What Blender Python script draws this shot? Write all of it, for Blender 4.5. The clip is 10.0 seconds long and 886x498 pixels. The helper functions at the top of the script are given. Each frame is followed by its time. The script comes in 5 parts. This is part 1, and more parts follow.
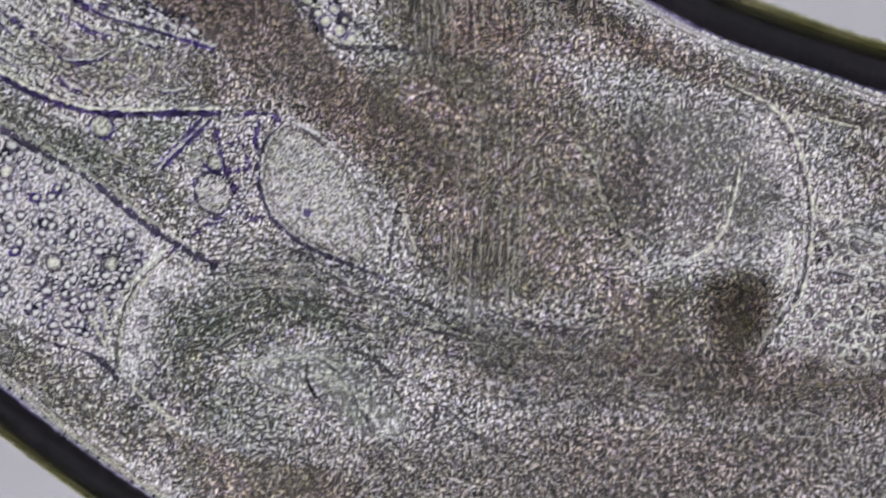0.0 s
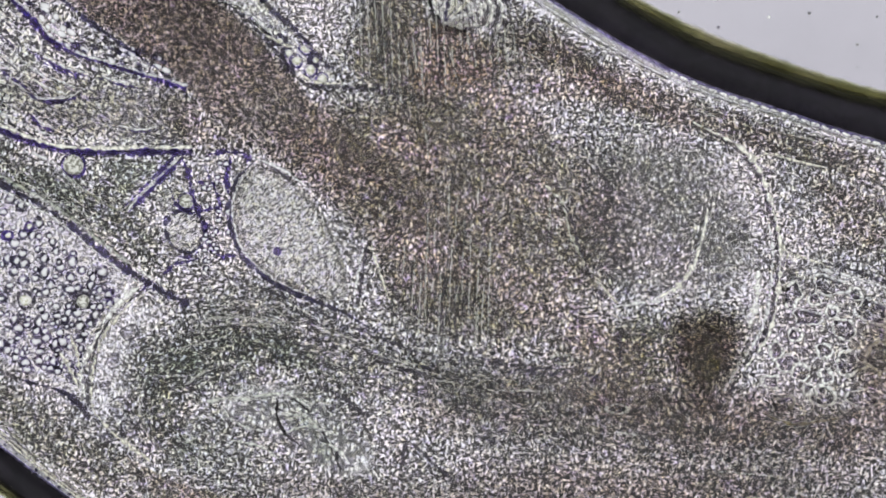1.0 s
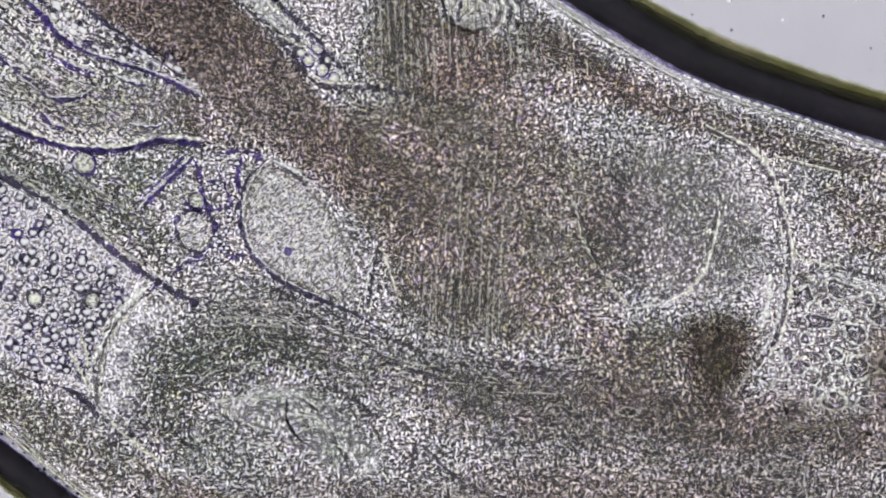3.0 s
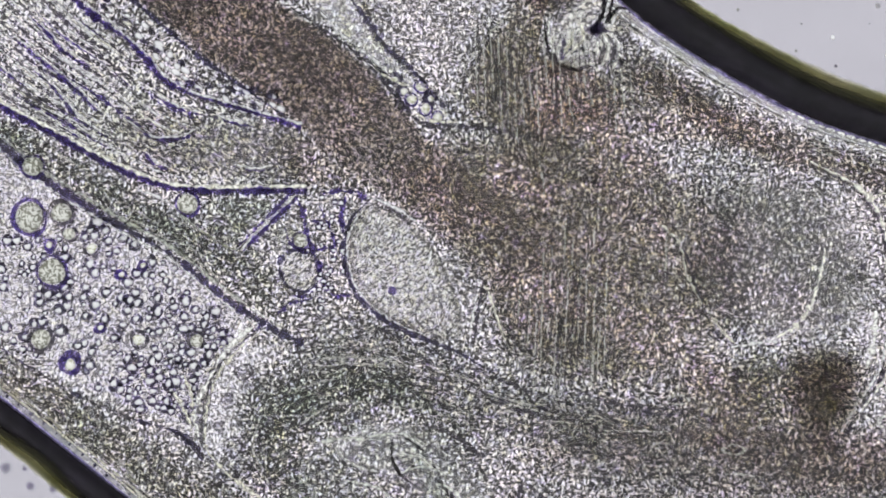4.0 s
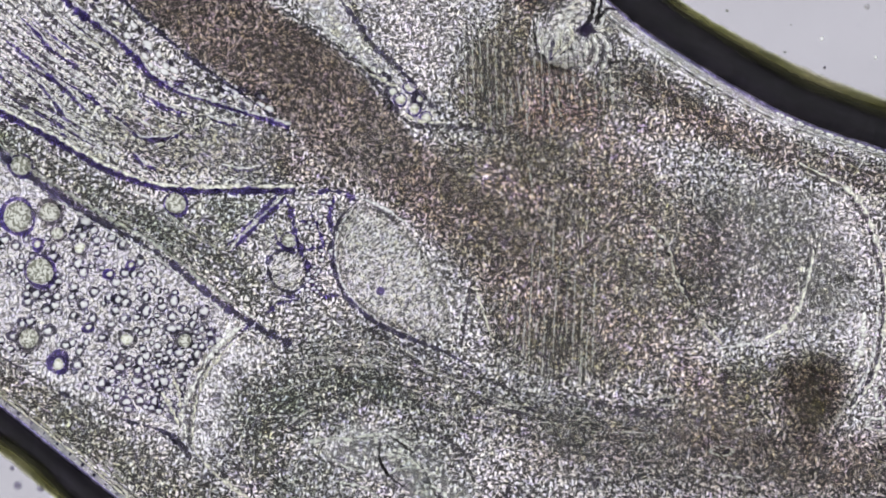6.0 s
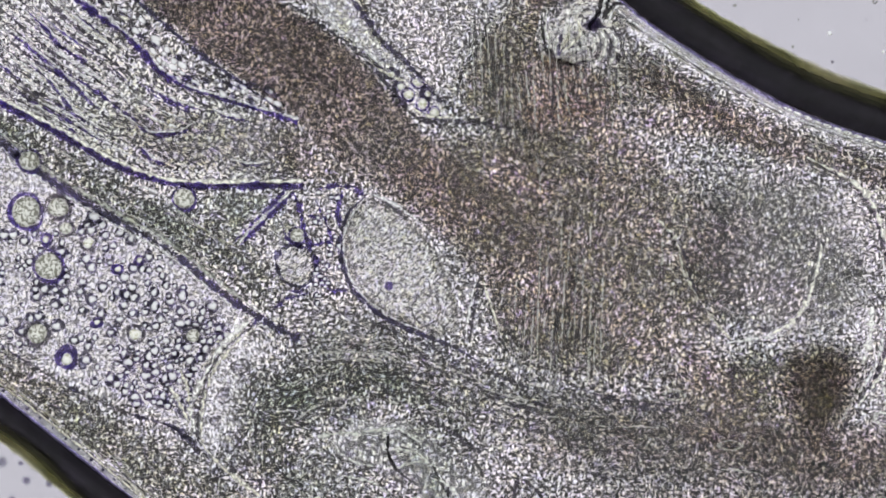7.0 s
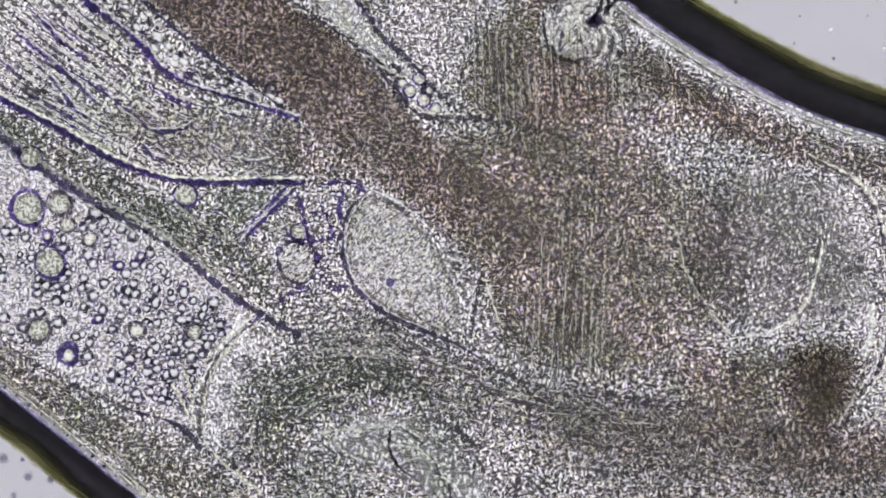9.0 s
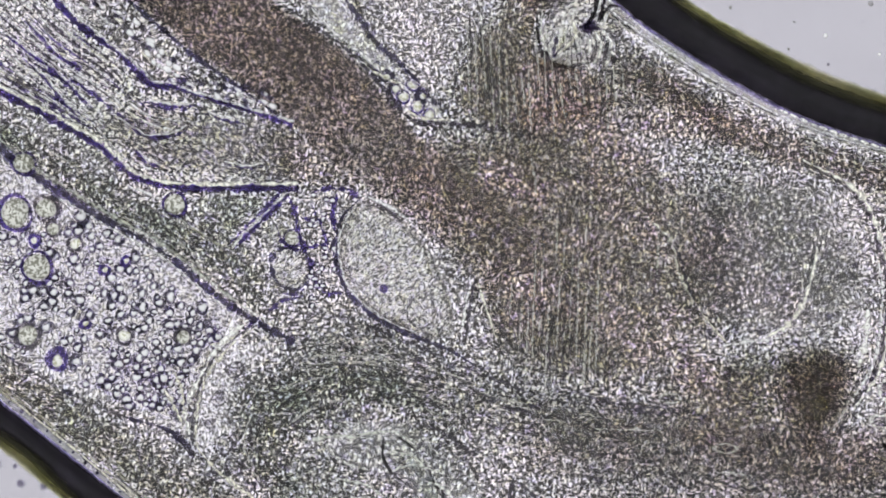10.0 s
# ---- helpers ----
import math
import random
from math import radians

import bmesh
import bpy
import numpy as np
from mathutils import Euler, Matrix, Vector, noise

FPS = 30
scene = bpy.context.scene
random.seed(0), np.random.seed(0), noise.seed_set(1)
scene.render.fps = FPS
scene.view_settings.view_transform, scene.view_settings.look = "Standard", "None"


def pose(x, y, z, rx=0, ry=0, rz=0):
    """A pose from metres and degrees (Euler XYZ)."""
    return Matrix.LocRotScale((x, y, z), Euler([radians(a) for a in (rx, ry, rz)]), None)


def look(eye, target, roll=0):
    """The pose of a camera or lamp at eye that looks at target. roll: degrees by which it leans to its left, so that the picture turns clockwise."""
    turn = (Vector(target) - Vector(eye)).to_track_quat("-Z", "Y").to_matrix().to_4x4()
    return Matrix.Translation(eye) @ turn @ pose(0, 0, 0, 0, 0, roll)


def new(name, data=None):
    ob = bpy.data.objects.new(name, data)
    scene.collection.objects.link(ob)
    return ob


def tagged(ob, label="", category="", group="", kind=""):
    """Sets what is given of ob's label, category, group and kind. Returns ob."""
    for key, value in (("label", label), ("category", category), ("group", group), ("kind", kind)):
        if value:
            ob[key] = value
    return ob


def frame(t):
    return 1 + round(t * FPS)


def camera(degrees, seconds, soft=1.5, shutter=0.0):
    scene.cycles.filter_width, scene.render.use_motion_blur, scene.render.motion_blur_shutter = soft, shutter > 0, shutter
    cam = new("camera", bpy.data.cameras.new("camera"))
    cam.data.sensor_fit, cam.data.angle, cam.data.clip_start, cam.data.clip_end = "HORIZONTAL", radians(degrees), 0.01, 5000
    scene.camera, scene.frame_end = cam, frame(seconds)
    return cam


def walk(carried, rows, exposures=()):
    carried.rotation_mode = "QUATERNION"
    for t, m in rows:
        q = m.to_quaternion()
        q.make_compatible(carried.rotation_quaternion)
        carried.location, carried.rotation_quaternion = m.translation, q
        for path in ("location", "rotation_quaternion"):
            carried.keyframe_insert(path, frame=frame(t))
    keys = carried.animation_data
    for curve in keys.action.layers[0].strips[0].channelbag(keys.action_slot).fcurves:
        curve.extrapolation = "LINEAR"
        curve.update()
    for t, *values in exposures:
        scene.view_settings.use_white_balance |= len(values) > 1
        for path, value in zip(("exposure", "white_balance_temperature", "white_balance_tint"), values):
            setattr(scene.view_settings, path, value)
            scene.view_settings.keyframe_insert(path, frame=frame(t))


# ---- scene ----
# A small live larva under a bright-field microscope, built 1000 times life size:
# one micrometre of the slide is one millimetre here. The plan runs x to the right, y down.
EYE = 0.784 / math.tan(radians(6))
cam = camera(12, 10.0, soft=1.5, shutter=0.5)
# seconds, where the objective stands over the plan, magnification, turn of the stage
STAGE = [
    (0, 141.7, 135.8, 1.0000, -0.25), (0.1, 160, 114.2, 1.0004, -0.19), (0.2, 178.5, 85, 1.0008, -0.14), (0.3, 201.3, 65.3, 1.0011, -0.08),
    (0.4, 220, 47.8, 1.0015, -0.03), (0.5, 231.3, 40.2, 1.0019, 0.03), (0.7, 227, 48.8, 0.9988, -0.02), (0.8, 218.4, 58, 0.9973, -0.05),
    (1, 195.7, 67.3, 0.9942, -0.10), (1.2, 199.5, 67, 0.9951, -0.06), (1.5, 204.5, 64.5, 0.9965, 0.01), (1.7, 210.2, 68.9, 0.9975, 0.08),
    (2, 199.3, 74.5, 0.9991, 0.18), (2.2, 195, 70.6, 0.9991, 0.20), (3.3, 148.2, 60, 0.9969, 0.33), (3.4, 118.5, 41.5, 0.9980, 0.15),
    (3.5, 62.9, 27.2, 0.9991, -0.04), (3.6, 10.4, 15.6, 0.9993, -0.04), (3.7, -5.7, 0.8, 0.9993, -0.04), (3.8, -14.6, -2.7, 0.9994, -0.04),
    (4, -8.5, -2.9, 0.9995, -0.03), (4.2, -10.2, -3.2, 0.9997, -0.02), (4.5, 0, 0, 1.0000, 0.00), (4.8, 7.3, -0.9, 0.9998, 0.05),
    (5, 6, 3.9, 0.9997, 0.08), (5.2, 0.9, 7.2, 0.9998, 0.10), (5.5, 25.4, -0.8, 1.0000, 0.12), (5.7, 17.5, -6, 1.0000, 0.12),
    (6.8, 5.5, 6.6, 0.9994, 0.08), (7, -2.4, 5.6, 0.9993, 0.07), (7.2, -0.4, 9, 0.9991, 0.11), (7.5, 10.6, 9.9, 0.9989, 0.16),
    (7.7, 8.6, 11.9, 0.9989, 0.20), (8, 9.9, 7.9, 0.9988, 0.27), (8.2, 7.2, 1.5, 0.9989, 0.21), (8.3, -4.2, 19.4, 0.9989, 0.17),
    (8.4, -3.2, 22.1, 0.9990, 0.14), (8.5, -10.5, 26.4, 0.9990, 0.11), (8.7, 1.3, 13.6, 0.9990, 0.09), (8.8, 0.2, 12.2, 0.9989, 0.08),
    (9, -4.8, 11.9, 0.9989, 0.06), (9.2, -3.3, -3, 0.9996, 0.04), (9.3, -9.4, -3.3, 1.0000, 0.02), (9.5, 8.9, -2.6, 1.0007, 0.00),
    (9.7, 7.5, 3.7, 1.0009, 0.03), (10, 6.3, 0.9, 1.0011, 0.08),
]
walk(cam, [(t, pose(x / 1000, -y / 1000, EYE / s, 0, 0, r)) for t, x, y, s, r in STAGE], exposures=[(0.0, -0.26), (0.2, -0.1), (0.4, 0.0), (10.0, 0.0)])

# ---- light: the lamp under the stage, plus an added fill and sun from above ----
# Added world fill, so pale lines and beads read bright; no known source.
world = bpy.data.worlds.new("added_fill")
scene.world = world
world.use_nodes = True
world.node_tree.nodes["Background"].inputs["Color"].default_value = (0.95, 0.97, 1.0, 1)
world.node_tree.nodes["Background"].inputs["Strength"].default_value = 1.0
# Weak sun added from the upper left only to bring out relief.
added_sun = new("relief_sun", bpy.data.lights.new("relief_sun", "SUN"))
added_sun.data.energy, added_sun.data.angle, added_sun.data.color = 0.3, radians(12), (1.0, 0.97, 0.92)
added_sun.matrix_world = look((-2, 2, 1.8), (0, 0, 0))
LAMP = 1.12
scene.cycles.transparent_max_bounces = 48


# ---- materials ----
def nodes_of(name):
    m = bpy.data.materials.new(name)
    m.use_nodes = True
    nt = m.node_tree
    nt.nodes.clear()
    return m, nt


def node(nt, kind, **values):
    n = nt.nodes.new(kind)
    for key, value in values.items():
        n.inputs[key.replace("_", " ")].default_value = value
    return n


def rgba(c):
    return (c[0], c[1], c[2], 1.0)


def mixed(nt, fac, a, b, blend="MIX"):
    n = nt.nodes.new("ShaderNodeMix")
    n.data_type, n.blend_type = "RGBA", blend
    for slot, value in ((0, fac), (6, a), (7, b)):
        if isinstance(value, bpy.types.NodeSocket):
            nt.links.new(value, n.inputs[slot])
        else:
            n.inputs[slot].default_value = value if slot == 0 else rgba(value)
    return n.outputs[2]


def ramp(nt, value, low, high):
    n = nt.nodes.new("ShaderNodeMapRange")
    n.interpolation_type = "SMOOTHSTEP"
    nt.links.new(value, n.inputs["Value"])
    n.inputs["From Min"].default_value, n.inputs["From Max"].default_value = low, high
    return n.outputs["Result"]


def grain_coords(nt, stretch, angle):
    tc = nt.nodes.new("ShaderNodeNewGeometry")
    turn = nt.nodes.new("ShaderNodeMapping")
    turn.inputs["Rotation"].default_value = (0, 0, radians(angle))
    nt.links.new(tc.outputs["Position"], turn.inputs["Vector"])
    mp = nt.nodes.new("ShaderNodeMapping")
    mp.inputs["Scale"].default_value = (stretch[0], stretch[1], 1)
    nt.links.new(turn.outputs["Vector"], mp.inputs["Vector"])
    return mp.outputs["Vector"]


def noise_out(nt, vector, scale, detail=2.0, rough=0.6, bend=0.0):
    n = node(nt, "ShaderNodeTexNoise", Scale=scale, Detail=detail, Roughness=rough, Distortion=bend)
    n.noise_dimensions = "2D"
    nt.links.new(vector, n.inputs["Vector"])
    return n.outputs["Fac"]


def beads(nt, vector, scale):
    """Crowded round granules, each of its own brightness."""
    v = node(nt, "ShaderNodeTexVoronoi", Scale=scale, Randomness=0.95)
    v.voronoi_dimensions = "2D"
    nt.links.new(vector, v.inputs["Vector"])
    near = nt.nodes.new("ShaderNodeMath")
    near.operation = "MULTIPLY_ADD"
    nt.links.new(v.outputs["Distance"], near.inputs[0])
    near.inputs[1].default_value, near.inputs[2].default_value = -1.3, 1.0
    own = nt.nodes.new("ShaderNodeSeparateColor")
    nt.links.new(v.outputs["Color"], own.inputs[0])
    gain = nt.nodes.new("ShaderNodeMath")
    gain.operation = "MULTIPLY_ADD"
    nt.links.new(own.outputs[0], gain.inputs[0])
    gain.inputs[1].default_value, gain.inputs[2].default_value = 0.8, 0.64
    out = nt.nodes.new("ShaderNodeMath")
    out.operation = "MULTIPLY"
    nt.links.new(near.outputs[0], out.inputs[0])
    nt.links.new(gain.outputs[0], out.inputs[1])
    return out.outputs[0]


def halves(nt, a, b, share):
    m = nt.nodes.new("ShaderNodeMix")
    m.inputs[0].default_value = share
    nt.links.new(a, m.inputs[2])
    nt.links.new(b, m.inputs[3])
    return m.outputs[0]


def ridge(nt, value, width):
    """Bright threads where a noise crosses its middle."""
    a = nt.nodes.new("ShaderNodeMath")
    a.operation = "SUBTRACT"
    nt.links.new(value, a.inputs[0])
    a.inputs[1].default_value = 0.5
    b = nt.nodes.new("ShaderNodeMath")
    b.operation = "ABSOLUTE"
    nt.links.new(a.outputs[0], b.inputs[0])
    return ramp(nt, b.outputs[0], width, 0.0)


def scaled(nt, value, k):
    a = nt.nodes.new("ShaderNodeMath")
    a.operation = "MULTIPLY"
    nt.links.new(value, a.inputs[0])
    a.inputs[1].default_value = k
    return a.outputs[0]


def absorbed(nt, col, depth):
    """Beer's law: what one full depth lets through, to the power of the depth."""
    split, join = nt.nodes.new("ShaderNodeSeparateColor"), nt.nodes.new("ShaderNodeCombineColor")
    nt.links.new(col, split.inputs[0])
    for k in range(3):
        p = nt.nodes.new("ShaderNodeMath")
        p.operation = "POWER"
        nt.links.new(split.outputs[k], p.inputs[0])
        nt.links.new(depth, p.inputs[1])
        nt.links.new(p.outputs[0], join.inputs[k])
    return join.outputs[0]


def tissue(name, dark, light, size=5.3, span=(0.40, 0.80), stretch=(1, 1), angle=0.0, body=0.04, tint=None, blotch=7.0,
           thick=True, bend=0.5, gloss=0.45, crisp=0.42, ragged=0.0, bead=0.2):
    """Living tissue: it lets the lamp through by its thickness (kept in the mesh), mottled by its granules."""
    m, nt = nodes_of(name)
    at = grain_coords(nt, stretch, angle)
    # short wormlike granules, some lying and some upright, in small patches
    flat, tall = grain_coords(nt, (stretch[0] * 0.64, stretch[1] * 1.08), angle), grain_coords(nt, (stretch[0] * 1.08, stretch[1] * 0.64), angle + 3)
    lying = halves(nt, noise_out(nt, flat, 1000 / size, 0.6, 0.45, bend), beads(nt, flat, 760 / size), bead)
    upright = halves(nt, noise_out(nt, tall, 1000 / size, 0.6, 0.45, bend), beads(nt, tall, 760 / size), bead)
    which = ramp(nt, noise_out(nt, at, 330 / size, 1.0, 0.5, 0.3), 0.47, 0.53)
    pick = nt.nodes.new("ShaderNodeMix")
    nt.links.new(which, pick.inputs[0])
    nt.links.new(lying, pick.inputs[2])
    nt.links.new(upright, pick.inputs[3])
    push = nt.nodes.new("ShaderNodeMath")
    push.operation = "MULTIPLY_ADD"
    nt.links.new(pick.outputs[0], push.inputs[0])
    push.inputs[1].default_value, push.inputs[2].default_value = 1.3, -0.145
    fine = push.outputs[0]
    mid = noise_out(nt, at, 330 / size, 2.0, 0.6, 0.4)
    wide = noise_out(nt, grain_coords(nt, (1, 1), 0), blotch, 3.0, 0.6)
    hue = noise_out(nt, grain_coords(nt, (1, 1), 40), 420 / size, 1.0, 0.5, 0.5)
    thread = ridge(nt, noise_out(nt, grain_coords(nt, stretch, angle + 17), 560 / size, 1.0, 0.5, 0.5), 0.10)
    dint = ridge(nt, noise_out(nt, grain_coords(nt, stretch, angle - 31), 480 / size, 1.0, 0.5, 0.5), 0.07)
    lit = ramp(nt, fine, *span)
    col = mixed(nt, lit, dark, light)
    col = mixed(nt, scaled(nt, thread, crisp), col, tuple(min(1.0, c * 1.38) for c in light))
    col = mixed(nt, scaled(nt, dint, crisp * 0.5), col, tuple(c * 0.6 for c in dark))
    col = mixed(nt, ramp(nt, mid, 0.3, 0.75), mixed(nt, 1.0, col, (0.84, 0.82, 0.82), "MULTIPLY"), col)
    col = mixed(nt, ramp(nt, hue, 0.4, 0.62), mixed(nt, 1.0, col, (1.0, 0.985, 0.94), "MULTIPLY"), mixed(nt, 1.0, col, (0.975, 0.96, 1.0), "MULTIPLY"))
    stain = noise_out(nt, grain_coords(nt, (1, 1), 75), 250 / size, 2.0, 0.6, 0.6)
    col = mixed(nt, ramp(nt, stain, 0.60, 0.72), col, mixed(nt, 1.0, col, (0.92, 0.89, 1.0), "MULTIPLY"))
    col = mixed(nt, ramp(nt, stain, 0.40, 0.28), col, mixed(nt, 1.0, col, (1.0, 1.0, 0.91), "MULTIPLY"))
    other = tint or (0.86, 0.9, 0.84)
    col = mixed(nt, ramp(nt, wide, 0.35, 0.7), mixed(nt, 1.0, col, other, "MULTIPLY"), col)
    if thick:
        a = nt.nodes.new("ShaderNodeAttribute")
        a.attribute_name = "thick"
        depth = a.outputs["Fac"]
        if ragged:
            gap = ramp(nt, noise_out(nt, grain_coords(nt, (1, 1), 20), 125.0, 1.0, 0.6, 0.6), 0.36, 0.62)
            vary = nt.nodes.new("ShaderNodeMath")
            vary.operation = "MULTIPLY_ADD"
            nt.links.new(gap, vary.inputs[0])
            vary.inputs[1].default_value, vary.inputs[2].default_value = 1.5 * ragged, 1 - 0.85 * ragged
            both = nt.nodes.new("ShaderNodeMath")
            both.operation = "MULTIPLY"
            nt.links.new(depth, both.inputs[0])
            nt.links.new(vary.outputs[0], both.inputs[1])
            depth = both.outputs[0]
        col = absorbed(nt, col, depth)
    clear = nt.nodes.new("ShaderNodeBsdfTransparent")
    nt.links.new(col, clear.inputs["Color"])
    skin = node(nt, "ShaderNodeBsdfPrincipled", Roughness=gloss)
    nt.links.new(mixed(nt, ramp(nt, fine, *span), dark, light), skin.inputs["Base Color"])
    bump = node(nt, "ShaderNodeBump", Strength=0.5, Distance=0.004)
    nt.links.new(fine, bump.inputs["Height"])
    nt.links.new(bump.outputs["Normal"], skin.inputs["Normal"])
    mix = node(nt, "ShaderNodeMixShader", Fac=body)
    if thick:
        nt.links.new(scaled(nt, depth, body), mix.inputs[0])
    nt.links.new(clear.outputs[0], mix.inputs[1])
    nt.links.new(skin.outputs[0], mix.inputs[2])
    out = nt.nodes.new("ShaderNodeOutputMaterial")
    nt.links.new(mix.outputs[0], out.inputs["Surface"])
    return m


def clear_film(name, color):
    m, nt = nodes_of(name)
    wide = noise_out(nt, grain_coords(nt, (1, 1), 0), 4.0, 3.0)
    clear = nt.nodes.new("ShaderNodeBsdfTransparent")
    nt.links.new(mixed(nt, ramp(nt, wide, 0.3, 0.7), tuple(c * 0.97 for c in color), color), clear.inputs["Color"])
    out = nt.nodes.new("ShaderNodeOutputMaterial")
    nt.links.new(clear.outputs[0], out.inputs["Surface"])
    return m


def glass(name):
    m, nt = nodes_of(name)
    g = node(nt, "ShaderNodeBsdfGlass", IOR=1.5, Roughness=0.0)
    out = nt.nodes.new("ShaderNodeOutputMaterial")
    nt.links.new(g.outputs[0], out.inputs["Surface"])
    return m


def lamp_face(name, strength):
    m, nt = nodes_of(name)
    e = node(nt, "ShaderNodeEmission", Strength=strength)
    e.inputs["Color"].default_value = (0.99, 0.965, 1.07, 1)
    out = nt.nodes.new("ShaderNodeOutputMaterial")
    nt.links.new(e.outputs[0], out.inputs["Surface"])
    return m


M_CLEAR = clear_film("clear_underside", (0.985, 0.985, 0.985))
# Grey tint dims the lamp beside the body, so tissue grains outshine it.
M_WATER = clear_film("mounting_water", (0.528, 0.53, 0.535))
M_GLASS = glass("slide_glass")
M_LAMP = lamp_face("lamp_glow", LAMP)
M_METAL = tissue("condenser_metal", (0.05, 0.05, 0.05), (0.08, 0.08, 0.08), body=1.0, thick=False)
M_BODY = tissue("body_tissue", (0.086, 0.081, 0.077), (1.0, 0.970, 0.942), body=0.035, span=(0.405, 0.75), crisp=0.54, tint=(0.76, 0.80, 0.79))
M_BROWN = tissue("brown_gut", (0.39, 0.345, 0.32), (0.47, 0.42, 0.39), tint=(0.88, 0.86, 0.84))
M_FLESH = tissue("brown_flesh", (0.63, 0.562, 0.525), (0.93, 0.868, 0.825))
M_DEEP = tissue("deep_muscle", (0.49, 0.442, 0.408), (0.92, 0.862, 0.805), size=7.8, body=0.008, tint=(0.74, 0.75, 0.74), blotch=26.0)
M_PIGMENT = tissue("dark_pigment", (0.43, 0.39, 0.365), (0.45, 0.405, 0.375), body=0.02)
M_GREEN = tissue("olive_muscle", (0.34, 0.365, 0.335), (0.89, 0.95, 0.90))
M_FIBRE = tissue("striped_muscle", (0.50, 0.45, 0.42), (1.0, 0.97, 0.94), stretch=(1.2, 0.16), angle=3)
M_OLIVE = tissue("olive_brown_band", (0.44, 0.43, 0.38), (0.86, 0.845, 0.78))
M_BAND = tissue("brown_band", (0.42, 0.37, 0.34), (0.84, 0.787, 0.745))
M_FIBRE_LOW = tissue("low_muscle", (0.30, 0.31, 0.30), (1.0, 1.0, 0.98), stretch=(0.30, 1.0), angle=16)
M_CAVITY = tissue("cavity_fluid", (0.27, 0.27, 0.272), (0.80, 0.805, 0.80), span=(0.34, 0.64), tint=(0.95, 0.96, 0.95), crisp=0.35)
M_CHAMBER = tissue("chamber_fluid", (0.135, 0.133, 0.14), (0.97, 0.965, 0.93), span=(0.38, 0.66), stretch=(0.86, 1.05), angle=24)
M_VESICLE = tissue("vesicle_fluid", (0.19, 0.19, 0.19), (0.80, 0.80, 0.77), span=(0.30, 0.62), crisp=0.55, size=4.8, stretch=(0.8, 1.15), angle=-48)
M_STRIP = tissue("strip_fluid", (0.52, 0.52, 0.53), (0.98, 0.98, 0.96))
M_LUMEN = tissue("lumen_fluid", (0.27, 0.27, 0.28), (0.98, 0.98, 0.97), size=7, bead=0.5)
M_CLEAR_BLUE = tissue("clear_blue_fluid", (0.80, 0.82, 0.86), (0.97, 0.98, 1.0), span=(0.3, 0.6))
M_BULB = tissue("bulb_tissue", (0.27, 0.262, 0.265), (1.0, 0.975, 0.965), size=6.8, stretch=(1.3, 0.95), bead=0.5)
M_SAC = tissue("sac_fluid", (0.20, 0.195, 0.20), (0.80, 0.79, 0.76), span=(0.30, 0.70), size=7, crisp=0.35)
M_CELL = tissue("cell_fluid", (0.19, 0.178, 0.18), (1.0, 0.98, 0.96))
# Refraction black and lens colour fringes of the body edge, put into colours.
M_DARK = tissue("refraction_black", (0.013, 0.012, 0.015), (0.021, 0.019, 0.025), size=30, body=0.3, gloss=0.6)
M_FRINGE = tissue("lens_fringe_olive", (0.50, 0.495, 0.26), (0.62, 0.615, 0.36), size=60, body=0.03)
M_MARGIN = tissue("refraction_margin", (0.085, 0.082, 0.04), (0.12, 0.117, 0.06), size=60, body=0.22, gloss=0.6)
M_INDIGO = tissue("lens_fringe_indigo", (0.20, 0.18, 0.36), (0.34, 0.31, 0.52), size=30, body=0.06, ragged=0.15)
M_VIOLET = tissue("violet_membrane", (0.29, 0.23, 0.59), (0.50, 0.42, 0.79), size=12, body=0.06, ragged=0.75)
M_WALL = tissue("wall_violet", (0.27, 0.25, 0.40), (0.46, 0.44, 0.60), size=10, body=0.06, ragged=0.5)
M_CLOUD = tissue("cloudy_content", (0.56, 0.52, 0.56), (0.95, 0.90, 0.91))
M_SLATE = tissue("slate_membrane", (0.36, 0.34, 0.41), (0.62, 0.60, 0.66), size=10, body=0.06, ragged=0.9)
M_BLACK = tissue("black_slit", (0.18, 0.17, 0.19), (0.34, 0.32, 0.35), size=12, body=0.06, ragged=0.3)
# Pale line colours: folds and walls, plus bright phase edges put into colour.
M_CREAM = tissue("cream_bright_line", (0.80, 0.78, 0.66), (0.97, 0.96, 0.87), size=8, body=0.62, ragged=0.9)
M_GLINT = tissue("cream_edge_glint", (0.90, 0.89, 0.79), (0.99, 0.98, 0.92), size=8, body=0.8, ragged=0.55)
M_PEARL = tissue("pearly_wall", (0.90, 0.90, 0.86), (0.99, 0.99, 0.97), size=8, body=0.75, ragged=0.7)
M_LAMELLA = tissue("pale_lamella", (0.74, 0.74, 0.79), (0.99, 0.99, 1.0), size=6, body=0.22, crisp=0.3)
M_WHITE = tissue("white_bright_line", (0.80, 0.80, 0.80), (0.97, 0.97, 0.97), size=8, body=0.62, ragged=0.9)
M_OIL = tissue("oil_core", (0.60, 0.60, 0.42), (1.0, 1.0, 0.93), size=6.0, body=0.85, span=(0.26, 0.5), crisp=0.2)
M_OIL_PALE = tissue("oil_pale", (0.30, 0.30, 0.24), (0.97, 0.97, 0.90), size=5.0, body=0.75, span=(0.34, 0.62), crisp=0.45)
M_BEAD = tissue("globule_core", (0.92, 0.92, 0.93), (0.99, 0.99, 0.99), size=20, body=0.85, crisp=0.1)
M_INDIGO_SOLID = tissue("indigo_edge", (0.23, 0.215, 0.36), (0.46, 0.435, 0.60), size=12, body=0.06, ragged=0.8)
